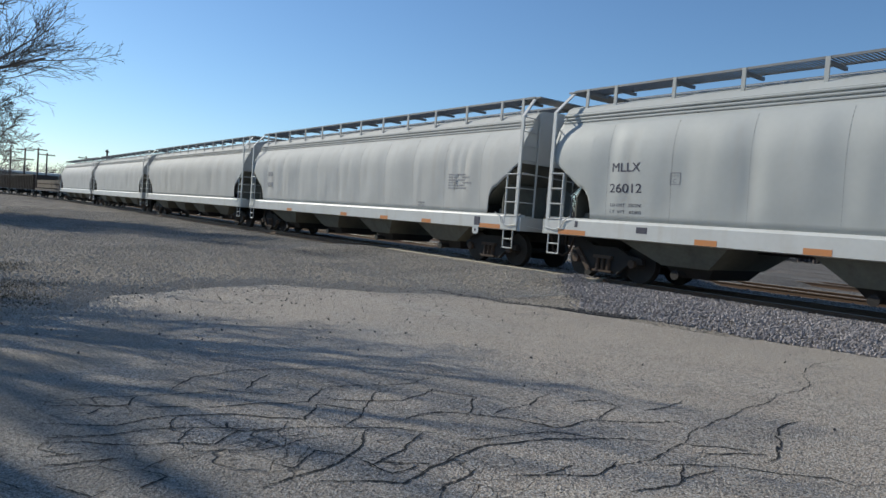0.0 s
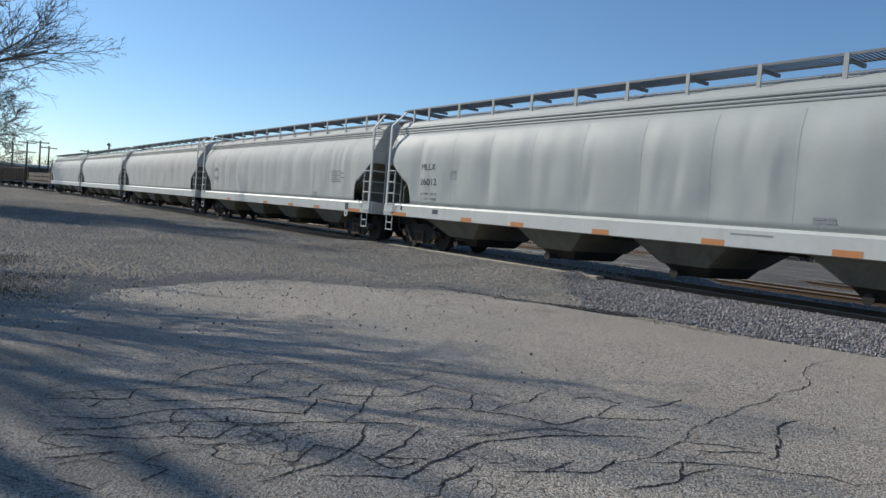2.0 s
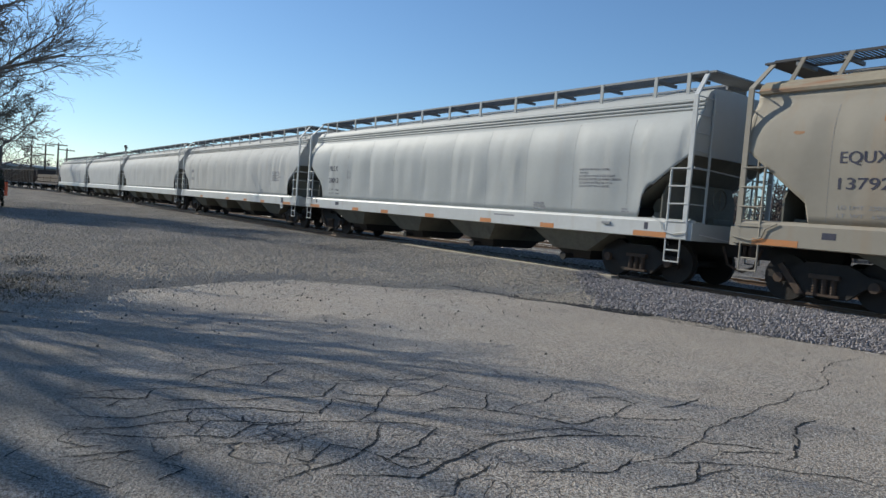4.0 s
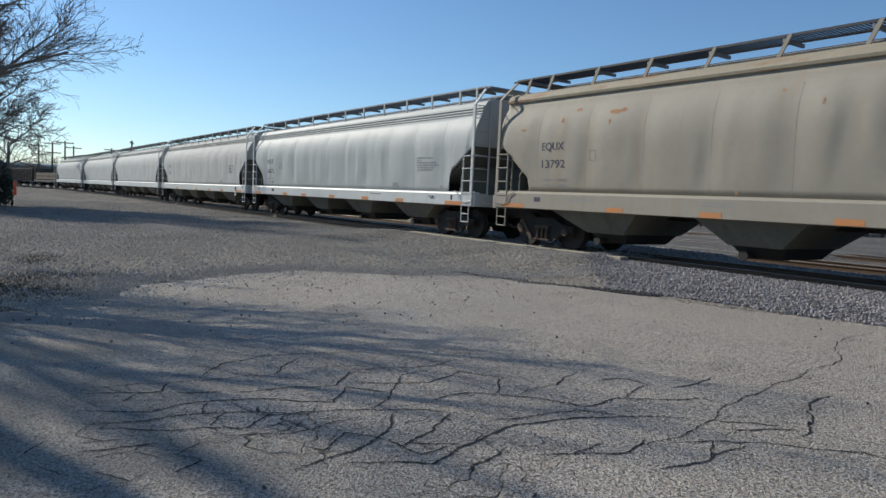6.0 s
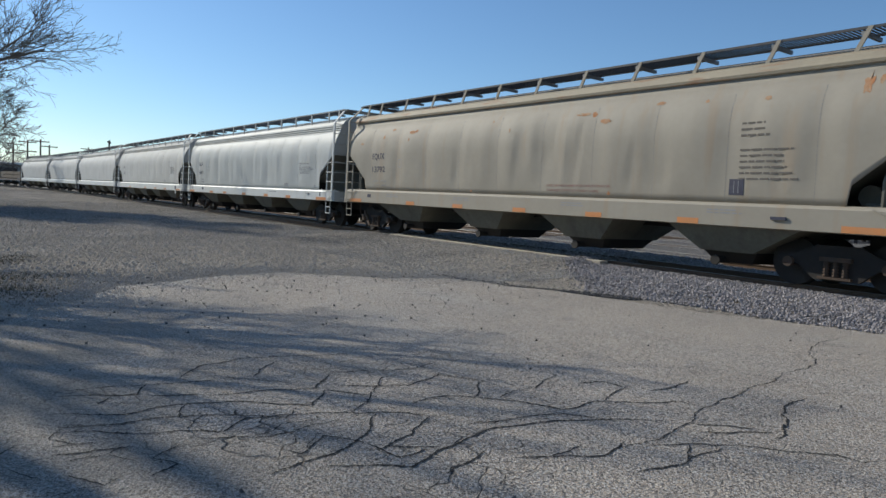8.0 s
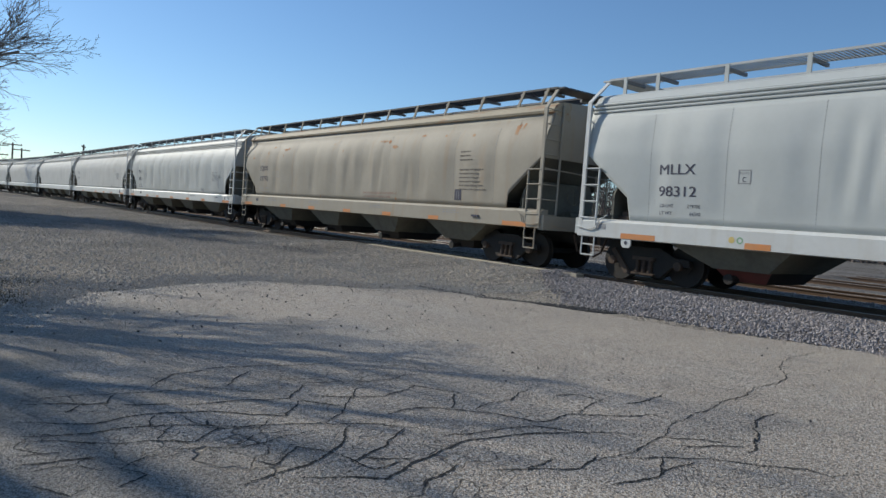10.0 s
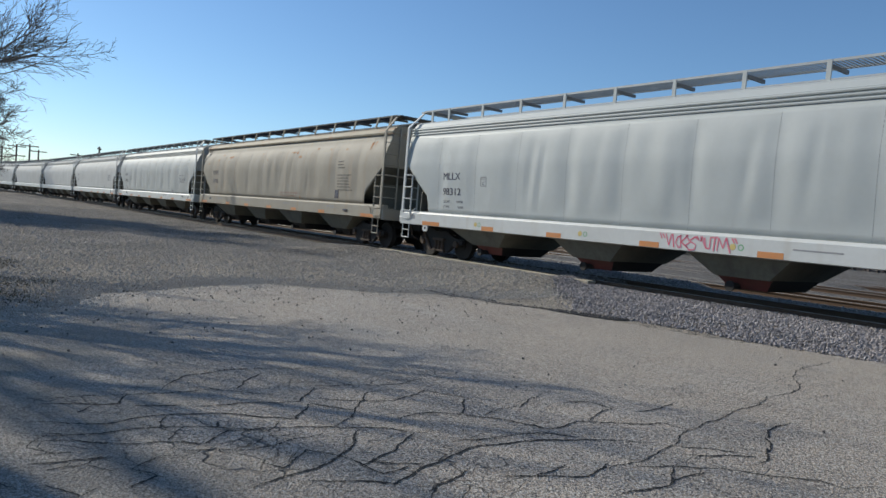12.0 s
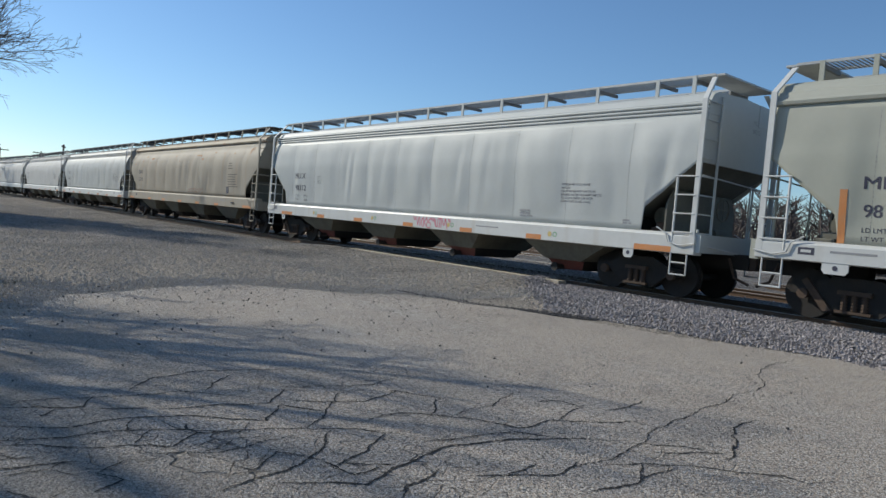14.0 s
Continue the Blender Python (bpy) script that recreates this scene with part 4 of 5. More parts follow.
bars(e, 4.85, 1.72, 0.5, 3, M["ink_faded"], 0.045, 0.07)
bars(e, 8.1, 1.62, 0.25, 2, M["ink_faded"], 0.04, 0.06)
reflectors(e, (-8.70, -5.72, -3.1, -0.16, 2.62, 5.25, 8.55))
for x in (-6.0, -1.95, 2.1, 6.05):
    for k, (dx, m_) in enumerate(((0.0, "yellow"), (0.17, "green"))):
        bm = bmesh.new()
        n_ = 14
        ri = 0.045 if m_ == "green" else 0.0
        o_ = [bm.verts.new((x + dx + 0.065 * math.cos(6.2832 * q / n_), -HALF - 0.004, 1.14 + 0.065 * math.sin(6.2832 * q / n_))) for q in range(n_)]
        i_ = [bm.verts.new((x + dx + ri * math.cos(6.2832 * q / n_), -HALF - 0.004, 1.14 + ri * math.sin(6.2832 * q / n_))) for q in range(n_)] if ri else None
        if ri:
            for q in range(n_):
                bm.faces.new((o_[q], o_[(q + 1) % n_], i_[(q + 1) % n_], i_[q]))
        else:
            bm.faces.new(o_)
        part("inspection_mark", bm, M[m_], e, m_ + " round inspection mark")
place_bar(e, "stencil_line", 3.3, 4.2, 1.17, 1.20, M["ink_faded"], 0.003)
place_bar(e, "small_placard", -9.45, -9.15, 1.16, 1.29, M["ink_faded"], 0.004)

# spray-painted scrawl on the sill: tall angular strokes, quote marks at the ends
r_ = random.Random(12)
FORMS = {"i": ((0.0, 1.0), (0.6, 0.62)), "V": ((0.0, 1.0), (0.42, 0.1), (0.62, 0.95)), "I": ((0.5, 1.0), (0.7, 0.0)), "C": ((0.9, 0.95), (0.25, 0.8), (0.1, 0.3), (0.5, 0.02), (0.95, 0.12)),
         "K": ((0.95, 1.0), (0.1, 0.5), (0.9, 0.0)), "Y": ((0.0, 1.0), (0.35, 0.55), (0.95, 0.95), (1.05, 0.75)),
         "O": ((0.5, 0.55), (0.05, 0.25), (0.35, -0.1), (0.85, -0.02), (0.95, 0.35), (0.5, 0.55)), "A": ((0.0, 0.55), (0.45, 1.0), (0.9, 0.3)),
         "U": ((0.0, 0.9), (0.15, 0.1), (0.8, 0.15), (0.85, 0.95)), "T": ((0.0, 0.95), (1.0, 1.0), (0.55, 0.97), (0.5, 0.0)),
         "M": ((0.0, 0.0), (0.05, 1.0), (0.45, 0.25), (0.6, 1.0), (1.0, -0.1))}
for form, x, wide in (("i", 0.37, 0.10), ("i", 0.44, 0.10), ("V", 0.52, 0.24), ("I", 0.58, 0.24), ("C", 0.77, 0.17), ("I", 0.84, 0.10), ("K", 0.90, 0.18), ("Y", 1.02, 0.25),
                      ("O", 1.02, 0.26), ("i", 1.29, 0.07), ("i", 1.35, 0.07), ("A", 1.36, 0.12), ("U", 1.47, 0.15), ("T", 1.60, 0.17), ("M", 1.76, 0.30),
                      ("i", 2.07, 0.09), ("i", 2.13, 0.09)):
    bm = bmesh.new()
    layer = 0.004
    pts = [(x + wide * u + r_.uniform(-0.01, 0.01), 1.03 + 0.28 * v + r_.uniform(-0.012, 0.012)) for u, v in FORMS[form]]
    for (x0, z0), (x1, z1) in zip(pts, pts[1:]):
        n_ = Vector((z1 - z0, 0, x0 - x1)).normalized() * r_.uniform(0.012, 0.017)
        layer += 0.0006
        v = [bm.verts.new(Vector((p, -HALF - layer, q)) + o) for p, q, o in ((x0, z0, n_), (x0, z0, -n_), (x1, z1, -n_), (x1, z1, n_))]
        bm.faces.new(v)
    part("spray_stroke", bm, M["pink"], e, "pink spray-painted scrawl")

# wagon f: warm grey with an orange stripe
f = wagon("warm grey covered hopper wagon with orange stripe", M["cream"], M["sill"], 52, ribs=0, rounded=False, lean=0.12, board=M["galv_pale"], open_end=True,
          sill=(1.06, 1.41))
letters("MLLX", 0.31, -8.25, 2.385, M["ink"], f, width=0.92)
letters("98", 0.31, -8.23, 1.905, M["ink"], f)
letters("LD LMT", 0.12, -8.23, 1.64, M["ink"], f)
letters("LT WT", 0.12, -8.23, 1.49, M["ink"], f)
place_bar(f, "orange_stripe", -8.61, -8.49, 1.43, 2.37, M["reflector"], 0.006, "upright orange stripe")
place_bar(f, "small_placard", -9.2, -8.92, 1.18, 1.31, M["ink"], 0.004)
place_bar(f, "placard_line", -9.15, -8.97, 1.22, 1.27, M["sill"], 0.007)
place_bar(f, "stencil_line", -8.65, -7.9, 1.24, 1.28, M["ink_faded"], 0.003)

# jacking tabs under the sills
for w_, xs in ((e, (-8.55, 8.40)), (f, (-8.55,)), (b, (8.2,))):
    for x in xs:
        bm = bmesh.new()
        big = 0.22 if w_ is f else 0.13
        zt = SILL[w_][0] + 0.02
        add_prism(bm, [(x - big, zt), (x + big, zt), (x + big, zt - 0.15), (x + big - 0.05, zt - 0.21), (x - big + 0.05, zt - 0.21), (x - big, zt - 0.15)], "y", -HALF + 0.01, -HALF + 0.04)
        tab = part("jacking_tab", bm, M["sill"], w_)
        bm = bmesh.new()
        add_disc(bm, x, zt - 0.10, -HALF + 0.004, -HALF + 0.012, 0.045, 10)
        part("tab_hole", bm, M["ink"], tab)

# centres along the line when the clip starts
TRAIN = [(a, -3.16), (b, -24.26), (ahead[0], -45.5), (ahead[1], -66.8), (ahead[2], -88.0), (d, 17.97), (e, 39.28), (f, 60.55)]


def on_line(x):
    """Pose on the main track at x."""
    h = math.atan2(bend_y(x + 4) - bend_y(x - 4), 8.0)
    return pose(x, (bend_y(x + 7) + bend_y(x - 7)) / 2, RAIL, 0, 0, math.degrees(h))


def motions():
    for thing, x0 in TRAIN:
        walk(thing, [(t, on_line(x0 - s)) for t, *_, s in PATH])
    # wheels roll with the train
    ts = [i * 0.14 for i in range(101)]
    rolled = np.interp(ts, [r[0] for r in PATH], [r[-1] for r in PATH])
    for thing, x0 in TRAIN:
        if thing in ahead:
            continue
        for w_ in thing.children:
            if w_.name.startswith("wheelset"):
                place = w_.location.copy()
                walk(w_, [(t, pose(*place, 0, -math.degrees(q / 0.46), 0)) for t, q in zip(ts, rolled)])

# ---- wagons ahead of the hoppers ----
def lower_gear(root):
    for s in (-1, 1):
        xc = s * 6.6
        bm = bmesh.new()
        add_box(bm, xc - 1.2, xc + 1.2, -1.1, 1.1, 0.35, 0.75)
        truck = part("truck", bm, M["grime"], root, bevel=0.08)
        for o in (-0.89, 0.89):
            for side in (-1, 1):
                bm = bmesh.new()
                add_disc(bm, xc + o, 0.46, side * 0.7, side * 0.85, 0.46, 20)
                part("wheel", bm, M["grime"], truck)


def timber_wagon():
    root = tagged(new("flat_wagon"), "brown bulkhead flat wagon loaded with stacked timber", "flat wagon", group="freight wagons ahead")
    bm = bmesh.new()
    add_box(bm, -9.0, 9.0, -1.45, 1.45, 0.95, 1.25)
    part("deck", bm, M["rustwagon"], root)
    for s in (-1, 1):
        bm = bmesh.new()
        add_box(bm, s * 8.7 - 0.15, s * 8.7 + 0.15, -1.4, 1.4, 1.25, 3.2)
        part("bulkhead", bm, M["rustwagon"], root)
    for i in range(3):
        for k in range(2):
            bm = bmesh.new()
            add_box(bm, -8.3 + i * 5.6, -2.9 + i * 5.6, -1.3, 1.3, 1.35 + k * 0.58, 1.85 + k * 0.58)
            part("timber_bundle", bm, M["lumber"], root)
    lower_gear(root)
    return root


def gondola_wagon():
    root = tagged(new("gondola_wagon"), "dark brown ribbed open gondola wagon", "gondola wagon", group="freight wagons ahead")
    for side in (-1, 1):
        bm = bmesh.new()
        add_box(bm, -9.0, 9.0, side * 1.40 - 0.03, side * 1.40 + 0.03, 1.0, 3.1)
        part("side_wall", bm, M["rustwagon"], root)
        for i in range(15):
            bm = bmesh.new()
            add_box(bm, -8.75 + i * 1.25, -8.6 + i * 1.25, side * 1.5 - 0.07, side * 1.5 + 0.07, 1.0, 3.05)
            part("rib", bm, M["lumber"], root)
        bm = bmesh.new()
        add_box(bm, -9.0, 9.0, side * 1.45 - 0.1, side * 1.45 + 0.1, 3.05, 3.2)
        part("top_rail", bm, M["rustwagon"], root)
    for s in (-1, 1):
        bm = bmesh.new()
        add_box(bm, s * 8.95 - 0.05, s * 8.95 + 0.05, -1.4, 1.4, 1.0, 3.15)
        part("end_panel", bm, M["rustwagon"], root)
    bm = bmesh.new()
    add_box(bm, -8.9, 8.9, -1.37, 1.37, 0.95, 1.1)
    part("wagon_floor", bm, M["rustwagon"], root)
    lower_gear(root)
    return root


flat = timber_wagon()
gondola = gondola_wagon()
TRAIN += [(flat, -108.6), (gondola, -128.0), (copy_thing(gondola, Matrix.Identity(4)), -147.2), (copy_thing(flat, Matrix.Identity(4)), -166.6)]


# ---- trees ----
class Limbs:
    """Tapered branches of a bare tree gathered into one mesh."""

    def __init__(self, seed):
        self.v, self.f, self.r = [], [], random.Random(seed)

    def tube(self, pts, r0, r1):
        n = 6 if r0 > 0.06 else (4 if r0 > 0.02 else 3)
        base, u = len(self.v), None
        for i, p in enumerate(pts):
            d = (pts[min(i + 1, len(pts) - 1)] - pts[max(i - 1, 0)]).normalized()
            u = d.orthogonal().normalized() if u is None else (u - d * u.dot(d)).normalized()
            w = d.cross(u)
            r = r0 + (r1 - r0) * i / (len(pts) - 1)
            self.v += [tuple(p + (u * math.cos(2 * math.pi * k / n) + w * math.sin(2 * math.pi * k / n)) * r) for k in range(n)]
        for i in range(len(pts) - 1):
            for k in range(n):
                a, b_ = base + i * n + k, base + i * n + (k + 1) % n
                self.f.append((a, b_, b_ + n, a + n))

    def grow(self, p, d, length, radius, level, droop=0.0, fork=3, thin=0.008):
        r = self.r
        pts, q, v = [p.copy()], p.copy(), d.normalized()
        steps = 5 if level > 1 else 4
        for i in range(steps):
            v = (v + Vector((r.gauss(0, 0.17), r.gauss(0, 0.17), r.gauss(0.02 - droop, 0.13)))).normalized()
            q = q + v * (length / steps)
            pts.append(q.copy())
        end = max(thin, radius * 0.45)
        self.tube(pts, radius, end)
        if level == 0:
            return
        for i in range(fork + (2 if level == 1 else 1)):
            k = r.randint(1, steps)
            t = (pts[k] - pts[k - 1]).normalized()
            side = Vector((r.gauss(0, 1), r.gauss(0, 1), r.gauss(0.1, 0.7)))
            side = (side - t * side.dot(t)).normalized()
            ang = r.uniform(0.45, 0.95)
            self.grow(pts[k], t * math.cos(ang) + side * math.sin(ang), length * r.uniform(0.5, 0.78),
                      max(thin, (radius + (end - radius) * k / steps) * r.uniform(0.45, 0.7)), level - 1, droop, fork, thin)
        self.grow(pts[-1], v, length * 0.7, end, level - 1, droop, fork, thin)


def bare_tree(label, x, y, trunk_pts, radius, limbs, seed, thin, level=4, fork=3):
    root = tagged(new("tree"), label, "tree")
    root.location = (x, y, 0)
    t = Limbs(seed)
    pts = [Vector(p) for p in trunk_pts]
    t.tube([pts[0] + Vector((0, 0, -0.1)), pts[0] + Vector((0, 0, 0.25))], radius * 1.5, radius * 1.1)
    t.tube(pts, radius, radius * 0.55)
    from_lists("trunk", t.v, t.f, M["bark"], root, smooth=True)
    for (px, py, pz), (dx, dy, dz), length, rad in limbs:
        c = Limbs(seed + int(pz * 100) + int(dx * 10))
        c.grow(Vector((px, py, pz)), Vector((dx, dy, dz)), length, rad, level, 0.005, fork, thin)
        from_lists("limb", c.v, c.f, M["bark"], root, smooth=True)
    return root


def bough(c, p, d, length, radius, level, thin):
    """A long sweeping branch with alternate side branches that reach forward and thin out into twigs."""
    r = c.r
    steps = max(3, min(12, int(length / 0.3)))
    pts, q, v = [p.copy()], p.copy(), d.normalized()
    wob = 0.05 + 0.03 * (3 - level)
    for i in range(steps):
        v = (v + Vector((r.gauss(0, wob), r.gauss(0, wob), r.gauss(0.012, wob)))).normalized()
        q = q + v * (length / steps)
        pts.append(q.copy())
    c.tube(pts, radius, thin if level < 2 else max(thin, radius * 0.22))
    if level == 0:
        return
    count = {3: 19, 2: 11, 1: 5}[level]
    turn = r.uniform(0, 6.283)
    for i in range(count):
        k = 0.16 + 0.84 * (i + r.uniform(0.0, 0.9)) / count
        a = min(steps - 1, int(k * steps))
        at = pts[a].lerp(pts[a + 1], k * steps - a) if k < 1 else pts[-1]
        t = (pts[a + 1] - pts[a]).normalized()
        turn += 2.4 + r.gauss(0, 0.4)
        u = t.orthogonal().normalized()
        side = u * math.cos(turn) + t.cross(u) * math.sin(turn)
        ang = r.uniform(0.38, 0.8)
        bough(c, at, t * math.cos(ang) + side * math.sin(ang), length * (1.08 - 0.72 * k) * r.uniform(0.38, 0.62),
              max(thin, radius * (1 - 0.75 * k) * r.uniform(0.35, 0.55)), level - 1, thin)


def sweeping_tree(label, x, y, trunk_pts, radius, limbs, seed, thin, level=3):
    root = tagged(new("tree"), label, "tree")
    root.location = (x, y, 0)
    t = Limbs(seed)
    pts = [Vector(p) for p in trunk_pts]
    t.tube([pts[0] + Vector((0, 0, -0.1)), pts[0] + Vector((0, 0, 0.3))], radius * 1.5, radius * 1.1)
    t.tube(pts, radius, radius * 0.6)
    from_lists("trunk", t.v, t.f, M["bark"], root, smooth=True)
    for k, (start, d_, length, rad) in enumerate(limbs):
        c = Limbs(seed * 31 + k)
        bough(c, Vector(start), Vector(d_), length, rad, level, thin)
        from_lists("limb", c.v, c.f, M["bark"], root, smooth=True)
    return root


sweeping_tree("large bare winter tree with sweeping grey branches", -14.0, -3.75,
              [(0, 0, 0), (0.05, 0.05, 1.5), (0.0, 0.1, 3.2), (-0.05, 0.1, 5.2), (0.0, 0.05, 7.0)], 0.20,
              [((0.03, 0.06, 1.6), (-0.05, 0.93, 0.36), 5.6, 0.09), ((0.0, 0.08, 2.2), (0.0, 0.86, 0.46), 6.2, 0.10),
               ((0.0, 0.09, 2.0), (-0.1, 0.78, 0.58), 5.8, 0.09), ((0.0, 0.1, 2.9), (-0.5, 0.75, 0.45), 5.4, 0.08), ((0.0, 0.1, 3.3), (0.05, 0.62, 0.78), 4.6, 0.08),
               ((0.0, 0.1, 4.4), (-0.4, -0.6, 0.6), 3.6, 0.06), ((0.0, 0.05, 6.9), (0.05, 0.15, 1.0), 2.6, 0.06)], 7, 0.0026)
# its neighbour stands further towards the sun and streaks the asphalt with soft limb shadows
sweeping_tree("tall bare winter tree with a broad spreading crown", -27.0, -8.0,
              [(0, 0, 0), (0.1, 0.0, 2.5), (0.0, 0.2, 5.0), (0.1, 0.3, 7.5)], 0.32,
              [((0.0, 0.2, 5.2), (0.2, 0.70, 0.66), 7.0, 0.09), ((0.05, 0.25, 6.0), (0.10, 0.48, 0.86), 8.0, 0.10),
               ((0.05, 0.25, 6.6), (0.3, 0.2, 0.9), 8.5, 0.13), ((0.1, 0.3, 7.4), (0.0, -0.1, 1.0), 8.0, 0.13), ((0.1, 0.3, 7.2), (0.2, -0.6, 0.75), 7.5, 0.13),
               ((0.1, 0.3, 7.4), (0.22, 0.03, 0.97), 9.5, 0.15), ((0.1, 0.3, 7.2), (-0.2, 0.12, 0.97), 9.5, 0.14), ((0.1, 0.3, 7.4), (0.1, -0.3, 0.95), 9.0, 0.14)], 19, 0.008, 2)
bare_tree("tall bare winter tree among dark brush", -46.0, 0.9,
          [(0, 0, 0), (0.1, 0.0, 3.0), (0.0, 0.1, 6.0)], 0.30,
          [((0.1, 0.0, 3.4), (0.0, 0.9, 0.45), 1.7, 0.08), ((0.0, 0.1, 4.6), (0.2, 0.7, 0.7), 2.0, 0.09), ((0.0, 0.1, 5.9), (0.1, 0.3, 1.0), 3.2, 0.15),
           ((0.0, 0.1, 5.2), (-0.2, -0.8, 0.6), 3.0, 0.12)], 23, 0.010)
bare_tree("bare winter tree beside the track bend", -112.0, 5.0,
          [(0, 0, 0), (0.1, 0.0, 3.0), (0.0, 0.1, 6.0)], 0.32,
          [((0.1, 0.0, 3.2), (0.0, 0.9, 0.5), 3.2, 0.14), ((0.0, 0.1, 5.9), (0.1, 0.3, 1.0), 3.4, 0.15), ((0.0, 0.1, 4.5), (0.3, -0.7, 0.7), 3.2, 0.14)], 31, 0.03, 3)
bare_tree("tall dense bare winter tree behind the brush", -55.0, -3.0,
          [(0, 0, 0), (0.1, 0.0, 4.0), (0.0, 0.1, 10.0)], 0.45,
          [((0.1, 0.0, 5.2), (0.6, 0.4, 0.6), 3.6, 0.16), ((0.0, 0.1, 9.9), (0.1, 0.2, 1.0), 4.6, 0.20), ((0.0, 0.1, 6.2), (-0.2, -0.8, 0.6), 4.4, 0.17),
           ((0.0, 0.1, 7.4), (0.3, 0.6, 0.8), 4.4, 0.18), ((0.0, 0.1, 8.4), (0.2, -0.5, 0.9), 4.4, 0.18)], 41, 0.035, 4)


def brush(label, x, y, w, d_, h, count, seed, leaf=0.16):
    """A thicket of small leafy clumps on thin stems."""
    root = tagged(new("bush"), label, "bush")
    root.location = (x, y, 0)
    r = random.Random(seed)
    st = Limbs(seed)
    for _ in range(14):
        p = Vector((r.uniform(-w, w) * 0.7, r.uniform(-d_, d_) * 0.7, 0))
        st.grow(p, Vector((r.gauss(0, 0.25), r.gauss(0, 0.25), 1)), h * r.uniform(0.5, 0.8), 0.04, 2, 0.0, 2, 0.012)
    from_lists("stem", st.v, st.f, M["bark"], root)
    v, f = [], []
    for _ in range(count):
        a, q = r.uniform(0, 6.283), math.sqrt(r.random())
        top = h * (1 - 0.55 * q * q) * (0.75 + 0.35 * noise.noise((x + math.cos(a) * q * 2, y + math.sin(a) * q * 2, seed)))
        c = Vector((w * q * math.cos(a), d_ * q * math.sin(a), top * r.random() ** 0.6))
        m = Euler((r.uniform(0, 6.3), r.uniform(0, 6.3), r.uniform(0, 6.3))).to_matrix()
        o = len(v)
        s = leaf * r.uniform(0.5, 1.3)
        v += [tuple(c + m @ Vector(k)) for k in ((-s, 0, 0), (0, -s * 0.4, 0.02), (s, 0, 0), (0, s * 0.4, 0.02))]
        f.append((o, o + 1, o + 2, o + 3))
    from_lists("foliage", v, f, M["brush"], root)
    return root


brush("dark evergreen brush in tree shade", -44.0, 0.3, 2.2, 1.9, 4.2, 5200, 3)
brush("dark evergreen brush in tree shade", -50.0, -2.6, 3.5, 3.0, 5.5, 5200, 4)
brush("low dark brush in tree shade", -36.0, -1.6, 2.5, 2.2, 2.4, 3000, 5)

bm = bmesh.new()
add_tube(bm, [(0, 0, 0), (0, 0, 1.25)], [0.14, 0.12], 10)
marker = tagged(part("marker_post", bm, M["orange"]), "orange plastic marker post in dirt", "marker post")
marker.location = (-75.0, 3.9, ground_z(-75.0, 3.9))


# ---- dark blades added for the shaded dirt at the yard's corner ----
def blade_patch(name, count, spot, label, material, tall):
    r = random.Random(2)
    v, f = [], []
    for _ in range(count):
        x, y = spot(r)
        z, h, a = ground_z(x, y), tall * r.uniform(0.4, 1.1), r.uniform(0, 6.283)
        dx, dy = math.cos(a) * 0.006, math.sin(a) * 0.006
        lx, ly = r.gauss(0, 0.5) * h, r.gauss(0, 0.5) * h
        o = len(v)
        v += [(x - dx, y - dy, z), (x + dx, y + dy, z), (x + lx, y + ly, z + h)]
        f.append((o, o + 1, o + 2))
    return tagged(from_lists(name, v, f, material), label, "grass", kind="stuff")


def corner_spot(r):
    while True:
        x, y = r.uniform(-17.0, -9.3), r.gauss(0.2, 1.1)
        if noise.noise((x * 0.7, y * 0.9, 3.0)) + r.uniform(-0.3, 0.3) > max(0.0, (y - 0.9) * 0.5):
            return x, y


# blade colour stands in for the shade on the brown dirt
M["dark_blade"] = shade("dark_corner_blades", (0.11, 0.095, 0.055), 0.9, color2=(0.06, 0.06, 0.035), scale=3, isle=0.6)
blade_patch("shade_blade", 6500, corner_spot, "short dark blades added for shaded dirt at the yard's edge", M["dark_blade"], 0.055)


# ---- poles, buildings and woods in the distance ----
def utility_pole(x, y, h, arms, turn):
    root = tagged(new("utility_pole"), "wooden utility pole with crossarms", "utility pole", group="utility poles along the line")
    root.location, root.rotation_euler.z = (x, y, 0), radians(turn)
    bm = bmesh.new()
    add_tube(bm, [(0, 0, -0.2), (0, 0, h)], [0.24, 0.17], 8)
    part("shaft", bm, M["pole"], root)
    for i in range(arms):
        z = h - 0.5 - i * 2.2
        bm = bmesh.new()
        add_box(bm, -0.1, 0.1, -1.9, 1.9, z - 0.11, z + 0.11)
        arm = part("crossarm", bm, M["pole"], root)
        for k in (-1.7, -0.8, 0.8, 1.7):
            bm = bmesh.new()
            add_tube(bm, [(0, k, z + 0.1), (0, k, z + 0.30)], 0.05, 6)
            part("insulator", bm, M["pole"], arm)


for x, y, h, arms, turn in ((-213, 16.4, 11.0, 2, 10), (-196, 18.0, 11.0, 2, 5), (-192, 20.3, 11.2, 1, -8), (-208, 24.0, 10.8, 1, 0), (-204, 32.5, 10.8, 1, 12), (-166, 30.5, 11.0, 1, 70)):
    utility_pole(x, y, h, arms, turn)

shed = tagged(new("warehouse"), "long low grey warehouse with pale roof edge", "warehouse")
bm = bmesh.new()
add_box(bm, -290, -262, -6, 60, 0, 5.9)
part("wall", bm, M["siding"], shed)
bm = bmesh.new()
add_prism(bm, [(-292, 5.9), (-260, 5.9), (-260, 6.6), (-276, 7.1), (-292, 6.6)], "y", -7, 61)
part("roof", bm, M["roofing"], shed)


